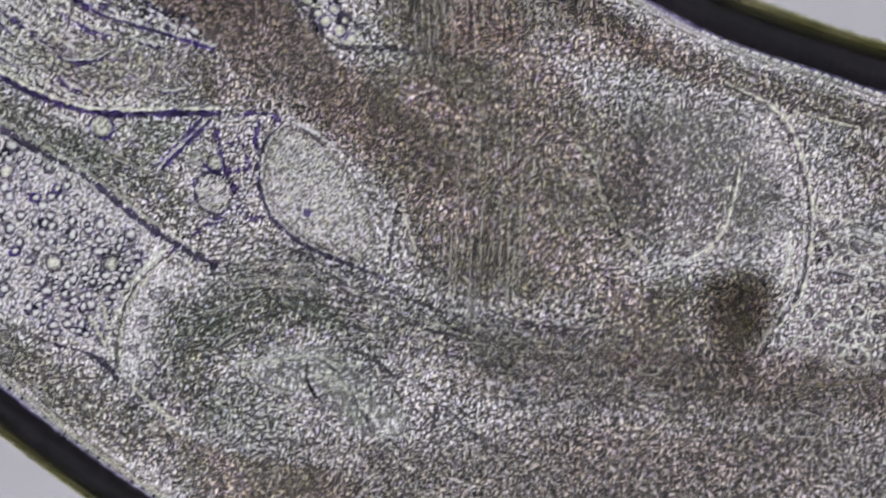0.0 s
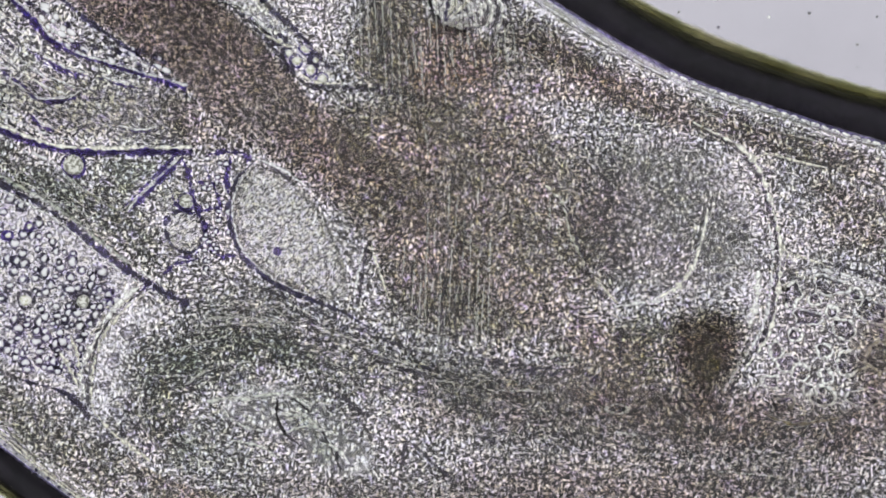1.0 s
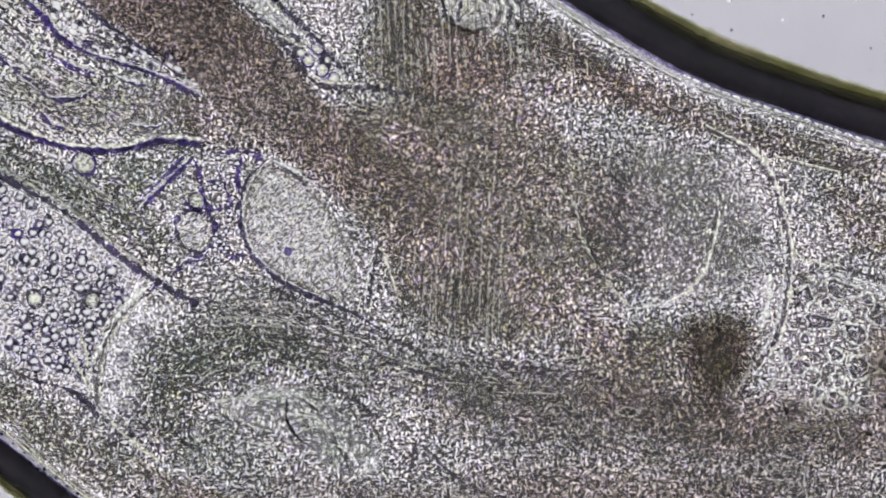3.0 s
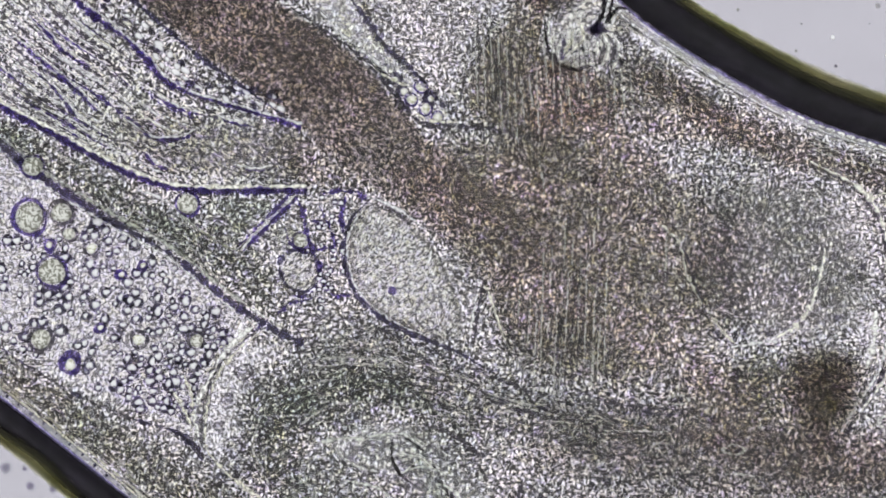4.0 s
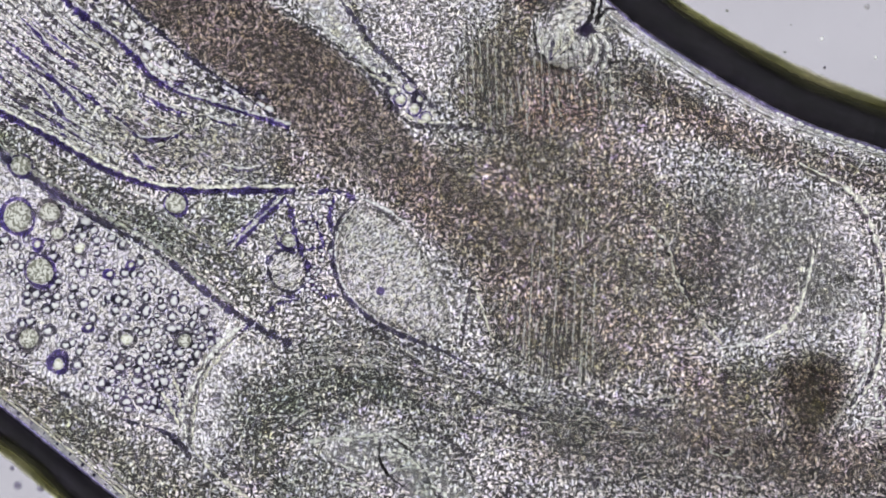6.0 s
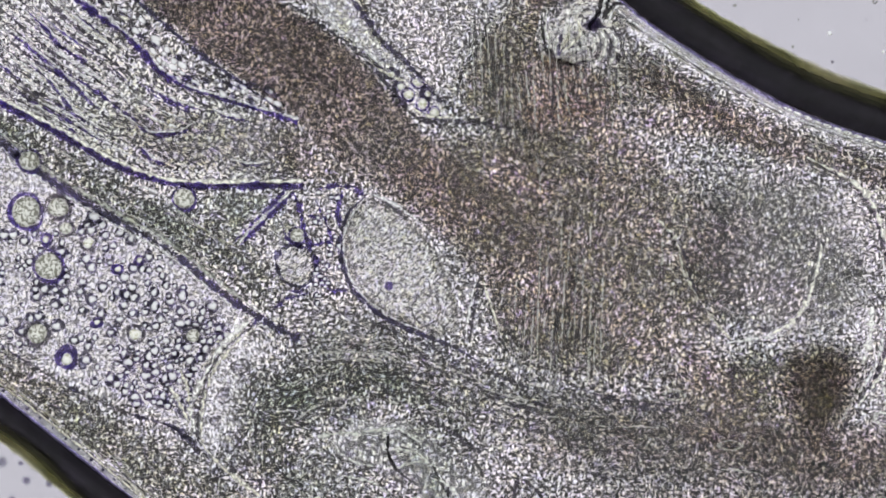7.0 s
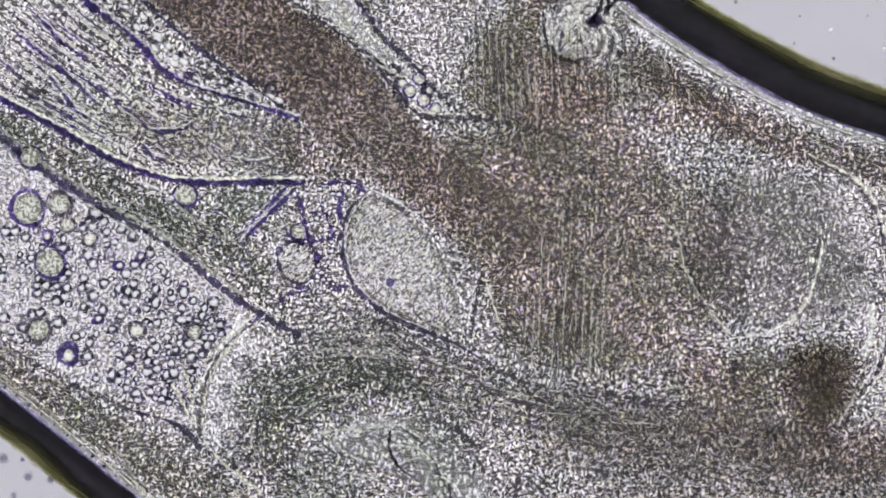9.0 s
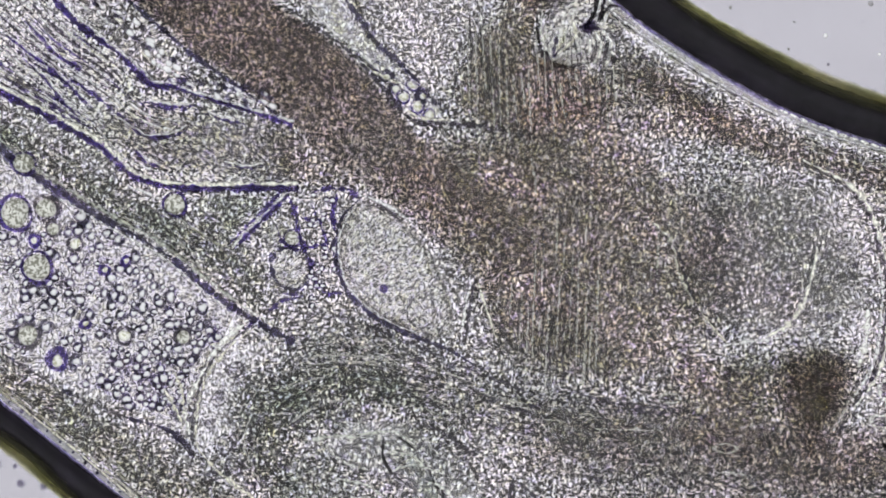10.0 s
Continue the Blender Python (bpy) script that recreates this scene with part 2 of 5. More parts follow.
M_DUSK = tissue("dusky_fluid", (0.30, 0.28, 0.42), (0.85, 0.83, 0.92), span=(0.36, 0.66))
M_LILAC = tissue("lilac_fluid", (0.72, 0.69, 0.82), (0.90, 0.88, 0.98))
M_BLOT = tissue("violet_blot", (0.04, 0.03, 0.08), (0.10, 0.08, 0.18))
M_HALO = tissue("olive_halo", (0.46, 0.455, 0.415), (0.84, 0.83, 0.78))
M_THREAD_PALE = tissue("pale_thread", (0.82, 0.81, 0.76), (0.95, 0.94, 0.90), size=8, body=0.22, ragged=1)
M_THREAD_DARK = tissue("dark_thread", (0.52, 0.51, 0.54), (0.74, 0.73, 0.75), size=8, body=0.04, ragged=1)
M_SMOKE = tissue("smoky_rim", (0.36, 0.335, 0.48), (0.66, 0.635, 0.76), size=8, body=0.04, ragged=1.0)
M_SPECK = tissue("debris", (0.70, 0.70, 0.74), (0.88, 0.88, 0.9), size=10, body=0.1)
M_SPECK_DARK = tissue("dark_debris", (0.34, 0.32, 0.46), (0.50, 0.48, 0.62), size=10, body=0.1)


# ---- shapes ----
def P(x, y, z=0.0):
    return ((x - 784) / 1000, (441 - y) / 1000, z / 1000)


def spline(pts, n, closed=False):
    """A smooth curve (Catmull-Rom) through a few points, n samples."""
    p = np.array(pts, float)
    k = len(p)
    if closed:
        p = np.vstack([p[-1], p, p[0], p[1]])
        seg = k
    else:
        p = np.vstack([2 * p[0] - p[1], p, 2 * p[-1] - p[-2]])
        seg = k - 1
    u = np.linspace(0, seg, n, endpoint=not closed)
    i = np.minimum(u.astype(int), seg - 1)
    f = (u - i)[:, None]
    a, b, c, d = p[i], p[i + 1], p[i + 2], p[i + 3]
    return 0.5 * (2 * b + (c - a) * f + (2 * a - 5 * b + 4 * c - d) * f ** 2 + (3 * b - a - 3 * c + d) * f ** 3)


def smooth(x):
    x = np.clip(x, 0, 1)
    return x * x * (3 - 2 * x)


def mesh_of(name, verts, faces, mats, thick=None, low=()):
    me = bpy.data.meshes.new(name)
    me.from_pydata([tuple(v) for v in verts], [], faces)
    for m in mats:
        me.materials.append(m)
    me.polygons.foreach_set("use_smooth", [True] * len(faces))
    if low:
        idx = np.zeros(len(faces), int)
        idx[list(low)] = 1
        me.polygons.foreach_set("material_index", idx)
    if thick is not None:
        at = me.attributes.new("thick", "FLOAT", "POINT")
        at.data.foreach_set("value", np.asarray(thick, np.float32))
    me.update()
    return me


def placed(name, me, parent=None, label=""):
    ob = new(name, me)
    if parent is not None:
        ob.parent = parent
    if label:
        ob["label"] = label
    return ob


def thing(name, label, category, group="", kind=""):
    return tagged(new(name), label, category, group, kind)


def wobble(x, y, size, seed=0.0):
    return noise.noise((x / size, y / size, seed))


def dome(name, outline, height, z, mat, parent=None, label="", soft=0.35, n=72, rings=12, uneven=6.0, full=1.0):
    """A closed cushion on an outline, thin at its rim."""
    o = spline(outline, n, True)
    c = o.mean(0)
    verts, thick, faces, low = [], [], [], []
    for r in range(rings):
        s = 1 - r / rings
        for q in o:
            x, y = c + (q - c) * s
            w = uneven * wobble(x, y, 55, height)
            x, y = x + w * s, y + uneven * wobble(y, x, 55, height + 3) * s
            verts.append(P(x, y, z + height * math.sqrt(max(0, 1 - s ** 3)) + (1 - s) * 1.5 * w / 6))
            thick.append(full * float(smooth((1 - s) / soft)))
    top = len(verts)
    verts.append(P(c[0], c[1], z + height))
    thick.append(full)
    for r in range(rings - 1):
        for i in range(n):
            a, b = r * n + i, r * n + (i + 1) % n
            faces.append((a, b, b + n, a + n)[::-1])
    for i in range(n):
        faces.append((top, (rings - 1) * n + (i + 1) % n, (rings - 1) * n + i))
    low.append(len(faces))
    faces.append(tuple(range(n)))
    me = mesh_of(name, verts, faces, [mat, M_CLEAR], thick, low)
    return placed(name, me, parent, label)


def ribbon(name, left, right, height, z, mat, parent=None, label="", soft=0.25, n=80, across=10, full=1.0, flat=2.0, uneven=0.0, ends=0.0, run=(), grit=40):
    """A closed strip between two edges, arched across."""
    a, b = spline(left, n), spline(right, n)
    verts, thick, faces, low = [], [], [], []
    m = across + 1
    for i in range(n):
        fade = float(smooth(min(i, n - 1 - i) / (n - 1) / ends)) if ends else 1.0
        if run:
            fade *= float(np.interp(i / (n - 1), np.linspace(0, 1, len(run)), run))
        for j in range(m):
            v = j / across
            x, y = a[i] * (1 - v) + b[i] * v
            if uneven:
                x += uneven * wobble(x, y, grit, 1)
                y += uneven * wobble(x, y, grit, 7)
            verts.append(P(x, y, z + height * (1 - abs(2 * v - 1) ** flat)))
            thick.append(full * fade * float(smooth(min(v, 1 - v) / soft)) if soft else full * fade)
    for i in range(n - 1):
        for j in range(across):
            k = i * m + j
            faces.append((k, k + 1, k + m + 1, k + m))
        low.append(len(faces))
        faces.append((i * m, (i + 1) * m, (i + 1) * m + across, i * m + across))
    faces.append(tuple(range(m))[::-1])
    faces.append(tuple((n - 1) * m + j for j in range(m)))
    me = mesh_of(name, verts, faces, [mat, M_CLEAR], thick, low)
    return placed(name, me, parent, label)


def tube_mesh(name, path, radius, z, mat, squash=0.7, uneven=0.15, taper=0.25, sides=10, closed=False, jitter=2.2, at=(0, 0)):
    p = spline(path, 60, closed)
    long = float(np.linalg.norm(np.diff(p, axis=0), axis=1).sum())
    n = max(8, min(260, int(long / 3.5)))
    p = spline(path, n, closed)
    p = p + np.array([[jitter * wobble(x + at[0], y + at[1], 9, 3), jitter * wobble(x + at[0], y + at[1], 9, 8)] for x, y in p])
    tang = np.gradient(p, axis=0) if not closed else np.roll(p, -1, 0) - np.roll(p, 1, 0)
    tang /= np.linalg.norm(tang, axis=1)[:, None] + 1e-9
    verts, faces, thick = [], [], []
    for i in range(n):
        s = i / (n - 1)
        r = 1.12 * radius * max(0.2, 1 + uneven * 2.4 * wobble(p[i][0] + at[0], p[i][1] + at[1], 7.5, radius))
        if not closed and taper:
            r *= 0.25 + 0.75 * float(smooth(min(s, 1 - s) / taper))
        for k in range(sides):
            w = 2 * math.pi * k / sides
            off = r * math.cos(w)
            verts.append(P(p[i][0] - tang[i][1] * off, p[i][1] + tang[i][0] * off, z + squash * r * math.sin(w)))
            thick.append(abs(math.sin(w)) ** 1.35)
    for i in range(n if closed else n - 1):
        for k in range(sides):
            a, b = i * sides + k, i * sides + (k + 1) % sides
            c, d = (i + 1) % n * sides + (k + 1) % sides, (i + 1) % n * sides + k
            faces.append((a, b, c, d))
    if not closed:
        faces.append(tuple(range(sides))[::-1])
        faces.append(tuple((n - 1) * sides + k for k in range(sides)))
    return mesh_of(name, verts, faces, [mat], thick)


def tube(name, path, radius, z, mat, parent=None, label="", **more):
    return placed(name, tube_mesh(name, path, radius, z, mat, **more), parent, label)


def lens_mesh(name, mat, r=1.0, squash=0.6, rings=6, n=20, lumps=0.0, seed=0):
    """A droplet of unit radius, flattened on the slide's plane, more or less lumpy in outline."""
    rng = random.Random(seed)
    p2, p3 = rng.uniform(0, 6.28), rng.uniform(0, 6.28)
    verts, faces, thick = [(0, 0, -r * squash)], [], [1.0]
    for i in range(1, rings):
        w = -math.pi / 2 + math.pi * i / rings
        for k in range(n):
            u = 2 * math.pi * k / n
            q = r * (1 + lumps * math.sin(2 * u + p2) + 0.7 * lumps * math.sin(3 * u + p3))
            verts.append((q * math.cos(w) * math.cos(u), q * math.cos(w) * math.sin(u), r * squash * math.sin(w)))
            thick.append(abs(math.sin(w)) ** 0.6)
    verts.append((0, 0, r * squash))
    thick.append(1.0)
    for k in range(n):
        faces.append((0, 1 + (k + 1) % n, 1 + k))
    for i in range(rings - 2):
        for k in range(n):
            a, b = 1 + i * n + k, 1 + i * n + (k + 1) % n
            faces.append((a, b, b + n, a + n))
    last = len(verts) - 1
    for k in range(n):
        faces.append((last, 1 + (rings - 2) * n + k, 1 + (rings - 2) * n + (k + 1) % n))
    return mesh_of(name, verts, faces, [mat], thick)


def ring_mesh(name, mat, r=1.0, width=0.2, n=28, sides=10, seed=0):
    """An uneven rim: rounder or flatter, thicker and thinner on its way round."""
    rng = random.Random(seed)
    a2, a3, w1, w2 = (rng.uniform(0, 6.28) for _ in range(4))
    verts, faces, thick = [], [], []
    for i in range(n):
        u = 2 * math.pi * i / n
        for k in range(sides):
            w = 2 * math.pi * k / sides
            heavy = 1 + 0.38 * math.sin(u + w1) + 0.22 * math.sin(3 * u + w2)
            thick.append(abs(math.sin(w)) ** 1.5 * (0.75 + 0.35 * heavy))
            q = r * (1 + 0.05 * math.sin(2 * u + a2) + 0.035 * math.sin(3 * u + a3)) + width * heavy * math.cos(w)
            verts.append((q * math.cos(u), q * math.sin(u), 0.8 * width * math.sin(w)))
    for i in range(n):
        for k in range(sides):
            a, b = i * sides + k, i * sides + (k + 1) % sides
            c, d = (i + 1) % n * sides + (k + 1) % sides, (i + 1) % n * sides + k
            faces.append((a, d, c, b))
    return mesh_of(name, verts, faces, [mat], thick)


def distance_to(outline, xs, ys):
    """Signed distance from grid points to a closed outline, positive inside."""
    o = outline
    best = np.full(xs.shape, 1e9)
    inside = np.zeros(xs.shape, bool)
    for p, q in zip(o, np.roll(o, -1, 0)):
        d = q - p
        t = np.clip(((xs - p[0]) * d[0] + (ys - p[1]) * d[1]) / (d @ d + 1e-9), 0, 1)
        best = np.minimum(best, (xs - p[0] - t * d[0]) ** 2 + (ys - p[1] - t * d[1]) ** 2)
        cross = (p[1] > ys) != (q[1] > ys)
        xi = p[0] + (ys - p[1]) * d[0] / (d[1] if abs(d[1]) > 1e-9 else 1e-9)
        inside ^= cross & (xs < xi)
    return np.where(inside, 1, -1) * np.sqrt(best)


# ---- the plan: edges of the body and outlines of its hollows ----
EDGE_LOW = [(-820, 110), (-450, 380), (-200, 560), (0, 706), (225, 882), (410, 1015), (700, 1190), (1100, 1330), (1600, 1420), (2200, 1480)]
EDGE_LOW_OUT = [(-870, 190), (-510, 450), (-250, 620), (0, 778), (130, 884), (310, 1020), (620, 1230), (1060, 1400), (1600, 1500), (2200, 1560)]
EDGE_TOP = [(380, -800), (640, -520), (840, -270), (985, -108), (1090, 2), (1200, 84), (1402, 199), (1602, 270), (1770, 323), (2200, 440)]
EDGE_TOP_OUT = [(460, -850), (730, -560), (940, -300), (1085, -96), (1201, -4), (1300, 57), (1440, 129), (1602, 190), (1770, 240), (2200, 350)]
MEMBRANE_LOW = [(-160, 80), (-80, 140), (0, 190), (50, 216), (100, 242), (150, 271), (200, 298), (250, 318), (300, 331), (350, 336), (440, 336), (535, 336)]
MEMBRANE_TOP = [(-10, -180), (60, -80), (130, 0), (165, 30), (215, 66), (250, 100), (285, 138), (330, 163), (390, 182), (450, 200), (525, 224)]
WALL = [(-160, 130), (-80, 195), (0, 258), (50, 300), (110, 340), (160, 370), (220, 405), (300, 450), (360, 500), (420, 545), (480, 582), (530, 605)]
CAVITY = [(-420, 60), (-160, 140), (0, 262), (110, 345), (220, 410), (300, 455), (360, 505), (425, 552), (420, 595), (375, 645), (350, 695), (338, 780),
          (250, 735), (150, 698), (60, 645), (0, 605), (-200, 470), (-420, 300)]
CHAMBER = [(-160, 75), (0, 185), (100, 238), (200, 294), (300, 328), (420, 333), (520, 330), (545, 270), (520, 226), (450, 202), (390, 184), (330, 166),
           (285, 141), (250, 103), (165, 32), (60, -80), (-60, -240)]
OVAL = [(640, 355), (610, 395), (603, 450), (622, 515), (670, 560), (730, 588), (785, 606), (815, 585), (805, 520), (775, 455), (735, 400), (690, 368)]
NOOK = [(490, 395), (475, 425), (480, 480), (505, 510), (545, 520), (560, 490), (545, 450), (520, 430), (512, 400)]
STRIP = [(520, -60), (560, 35), (620, 85), (675, 140), (715, 190), (760, 215), (795, 208), (775, 175), (735, 140), (690, 92), (650, 45), (610, -60)]
SIDE = [(600, -60), (655, 45), (700, 95), (745, 145), (800, 175), (820, 90), (870, 40), (900, -60)]
SAC = [(965, 45), (962, 80), (985, 108), (1030, 108), (1075, 85), (1100, 45), (1080, 5), (1040, -10), (1000, 10)]
LUMEN = [(570, 790), (605, 757), (662, 742), (728, 748), (775, 788), (815, 828), (855, 868), (855, 905), (805, 918), (745, 892), (690, 858), (618, 830)]
BULB = [(1310, 300), (1270, 380), (1270, 470), (1290, 560), (1310, 610), (1380, 610), (1470, 600), (1535, 590), (1552, 500), (1540, 420), (1500, 350), (1420, 300)]
CELLS = [(1585, 520), (1650, 540), (1760, 570), (1840, 640), (1860, 760), (1780, 800), (1640, 800), (1540, 770), (1530, 720), (1570, 640), (1590, 580)]
COLLAR = [(420, 582), (362, 640), (332, 700), (330, 768), (385, 822), (430, 800), (425, 730), (450, 670), (490, 630)]
PIGMENT = [(1382, 612), (1358, 680), (1380, 755), (1432, 820), (1484, 788), (1524, 716), (1534, 648), (1492, 604), (1440, 594)]
CRESCENT = [(1440, 310), (1500, 340), (1545, 420), (1558, 500), (1545, 600), (1505, 615), (1455, 560), (1465, 480), (1450, 400)]
TRIANGLE = [(215, 322), (300, 340), (420, 344), (510, 346), (480, 395), (430, 430), (380, 420), (300, 385)]


# ---- structure: lamp, slide, water ----
def slab(name, x0, y0, x1, y1, z0, z1, mat, kind="", label="", category=""):
    bm = bmesh.new()
    bmesh.ops.create_cube(bm, size=1.0)
    for v in bm.verts:
        v.co = Vector(P(x0 if v.co.x < 0 else x1, y0 if v.co.y < 0 else y1, z0 if v.co.z < 0 else z1))
    bmesh.ops.bevel(bm, geom=bm.edges[:], offset=0.006, segments=2, affect="EDGES")
    bmesh.ops.recalc_face_normals(bm, faces=bm.faces[:])
    me = bpy.data.meshes.new(name)
    bm.to_mesh(me)
    bm.free()
    me.materials.append(mat)
    return tagged(new(name, me), label, category, "", kind)


def build_stage():
    slide = slab("glass_slide", -1500, -1500, 3100, 2400, -60, 0, M_GLASS, "structure", "clear glass microscope slide under the specimen", "slide")
    slide.visible_shadow = False
    lamp = thing("condenser_lamp", "round bright condenser lamp below the glass slide", "lamp")
    bm = bmesh.new()
    bmesh.ops.create_cone(bm, cap_ends=True, segments=96, radius1=2.6, radius2=2.6, depth=0.04)
    me = bpy.data.meshes.new("lens")
    bm.to_mesh(me)
    bm.free()
    me.materials.append(M_LAMP)
    lens = placed("lens", me, lamp, "glowing frosted lens")
    lens.location = (0, 0, -0.7)
    rim = placed("rim", ring_mesh("rim", M_METAL, 2.68, 0.09, 96, 10), lamp, "black metal rim")
    rim.location = (0, 0, -0.7)
    for name, edge, far in (("water_upper", EDGE_TOP_OUT, [(900, -1450), (1500, -1450), (2000, -1450), (2500, -1450), (3050, -1450), (3050, -1000), (3050, -700), (3050, -400), (3050, -100), (3050, 400)]),
                            ("water_lower", EDGE_LOW_OUT, [(-1450, 300), (-1450, 900), (-1450, 1500), (-1450, 2350), (-800, 2350), (-200, 2350), (500, 2350), (1200, 2350), (1900, 2350), (2700, 2350)])):
        ob = ribbon(name, edge, far, 1.0, 6, M_WATER, soft=0, n=60, across=12, flat=6)
        tagged(ob, "clear pale grey mounting water beside the specimen", "water", "", "structure")


def SKIN(x):
    """How wide the pale skin layer under the upper edge is: widest beside the pore sac."""
    return np.interp(x, [900, 1090, 1200, 1400, 1600], [30, 34, 28, 19, 12])


def build_body():
    larva = thing("larva_body", "translucent brown-grey larva body lying on glass slide", "larva")
    nu, nv = 340, 190
    low, top = spline(EDGE_LOW, nu), spline(EDGE_TOP, nu)
    v = np.linspace(0, 1, nv)[None, :, None]
    grid = low[:, None, :] * (1 - v) + top[:, None, :] * v
    xs, ys = grid[..., 0], grid[..., 1]
    span = np.linalg.norm(top - low, axis=1)[:, None]
    near_low, near_top = v[..., 0] * span, (1 - v[..., 0]) * span
    dense = np.minimum(0.12 + 0.46 * smooth((near_low - 6) / 10) + 0.42 * smooth((near_low - 24) / 22),
                       0.16 + 0.20 * smooth(near_top / SKIN(top[:, 0])[:, None]) + 0.64 * smooth((near_top - 0.85 * SKIN(top[:, 0])[:, None]) / 14))
    for outline, depth, soft in ((CAVITY, 1.0, 14), (CHAMBER, 1.0, 12), (OVAL, 0.92, 26), (NOOK, 0.9, 10), (STRIP, 0.85, 12), (SIDE, 0.12, 40), (SAC, 1.0, 10),
                                 (LUMEN, 0.97, 26), (BULB, 0.5, 80), (CELLS, 0.85, 30), (COLLAR, 0.5, 30), (PIGMENT, 0.1, 60), (TRIANGLE, 0.25, 20), (CRESCENT, 0.32, 45)):
        d = distance_to(spline(outline, 70, True), xs, ys)
        reach = smooth((560 - xs) / 190) if outline is CHAMBER else 1.0
        dense = np.minimum(dense, 1 - depth * reach * smooth((d + soft * 0.15) / soft))
    # Tissue thinned along bright arcs: their phase light is put into the shape.
    for line, deep, wide in (([(1447, 440), (1442, 476), (1422, 536), (1392, 576), (1355, 598)], 0.9, 7), ([(1520, 640), (1535, 600), (1532, 560)], 0.8, 10)):
        p = spline(line, 30)
        d = np.min(np.hypot(xs[..., None] - p[:, 0], ys[..., None] - p[:, 1]), axis=2)
        dense = np.minimum(dense, 1 - deep * smooth(1 - d / wide))
    relief = 4 + 20 * dense
    verts, thick = [], []
    for i in range(nu):
        for j in range(nv):
            w = 3.0 * wobble(xs[i, j], ys[i, j], 45, 2) + 1.5 * wobble(xs[i, j], ys[i, j], 14, 5)
            verts.append(P(xs[i, j], ys[i, j], relief[i, j] + w * dense[i, j]))
            thick.append(dense[i, j])
    base = len(verts)
    for i in range(nu):
        for j in (0, nv - 1):
            verts.append(P(xs[i, j], ys[i, j], 1))
            thick.append(0)
    faces, under = [], []
    for i in range(nu - 1):
        for j in range(nv - 1):
            k = i * nv + j
            faces.append((k, k + nv, k + nv + 1, k + 1))
        a = base + 2 * i
        under.append(len(faces))
        faces.append((a, a + 1, a + 3, a + 2))
        under.append(len(faces))
        faces.append((a, a + 2, (i + 1) * nv, i * nv))
        under.append(len(faces))
        faces.append((a + 3, a + 1, i * nv + nv - 1, (i + 1) * nv + nv - 1))
    placed("tissue", mesh_of("tissue", verts, faces, [M_BODY, M_CLEAR], thick, under), larva, "grainy brown-grey tissue")
    # Body edge: refraction shade and lens colour fringes painted as strips.
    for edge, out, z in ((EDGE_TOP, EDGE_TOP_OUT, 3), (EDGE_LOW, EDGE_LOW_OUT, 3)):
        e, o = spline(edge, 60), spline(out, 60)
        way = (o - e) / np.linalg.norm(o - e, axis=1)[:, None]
        rim_part = ribbon("refracted_rim", edge, [tuple(q) for q in o - way * 6], 34, z, M_DARK, larva, "thick body edge coloured black for refraction shade", soft=0.075, n=420, across=30, uneven=1.8, grit=9)
        ribbon("refraction_margin", [tuple(q) for q in o - way * 30], [tuple(q) for q in o + way * 8], 3, 37, M_MARGIN, rim_part, "soft olive margin painted for blurred refraction shade", soft=0.5, n=300, across=10, uneven=1.6, grit=12)
        ribbon("outer_fringe", [tuple(q) for q in o - way * 13], [tuple(q) for q in o + way * 10], 3, 42, M_FRINGE, rim_part, "thin yellow-green lens fringe painted outside body edge", soft=0.5, n=300, across=6, uneven=2.4, grit=16)
        ribbon("inner_fringe", [tuple(q) for q in e - way * 8], [tuple(q) for q in e + way * 4], 4, 30, M_INDIGO, rim_part, "thin indigo lens fringe painted inside body edge", soft=0.5, n=120, across=6)
        for k, (off, rad) in enumerate(() if edge is EDGE_TOP else ((9, 2.4), (26, 1.9), (15, 1.8), (21, 1.6), (32, 1.5), (38, 1.5))):
            tube("skin_line", [tuple(q) for q in (e - way * off)[:: 3]], rad, 16, (M_WHITE, M_CREAM, M_THREAD_DARK, M_THREAD_DARK, M_THREAD_DARK, M_THREAD_PALE)[k], rim_part, uneven=1.1, taper=0, jitter=2.6)
        wide = np.full(60, 18.0) if edge is EDGE_LOW else SKIN(e[:, 0])
        ribbon("lamella", [tuple(q) for q in e - way * wide[:, None]], [tuple(q) for q in e - way * 2], 3, 19, M_LAMELLA, rim_part, "smooth pale lilac skin layer", soft=0.15, n=200, across=6)
        if edge is EDGE_TOP:
            for share, m in ((0.2, M_WHITE), (0.5, M_THREAD_PALE), (0.74, M_WHITE), (0.92, M_THREAD_DARK), (1.08, M_THREAD_PALE)):
                tube("skin_line", [tuple(q) for q in (e - way * (share * wide)[:, None])[::3]], 1.6, 24, m, rim_part, uneven=1.0, taper=0, jitter=2.2)
            q = spline([tuple(w) for w in e - way * 5.5], 4000)
            run = np.concatenate([[0], np.cumsum(np.linalg.norm(np.diff(q, axis=0), axis=1))])
            for k in range(200):
                i, j = np.searchsorted(run, [19 * k, 19 * k + 16])
                if j < 4000 and 1370 < q[i][0] < 1900:
                    tube("skin_scale", [tuple(q[i]), tuple(q[(i + j) // 2]), tuple(q[j])], 3.0, 36, M_PEARL, rim_part, "short pale scale", uneven=0.3, taper=0.3, sides=8, jitter=0.6)
        else:
            tube("skin_line", [tuple(q) for q in (e - way * 19)[::3]], 2.0, 24, M_CREAM, rim_part, "thin cream skin line", uneven=0.7, taper=0)
        p, g = spline([tuple(q) for q in e], 400), spline([tuple(q) for q in way], 400)
        far = 0.0
        for i in range(1, 400):
            far += float(np.linalg.norm(p[i] - p[i - 1]))
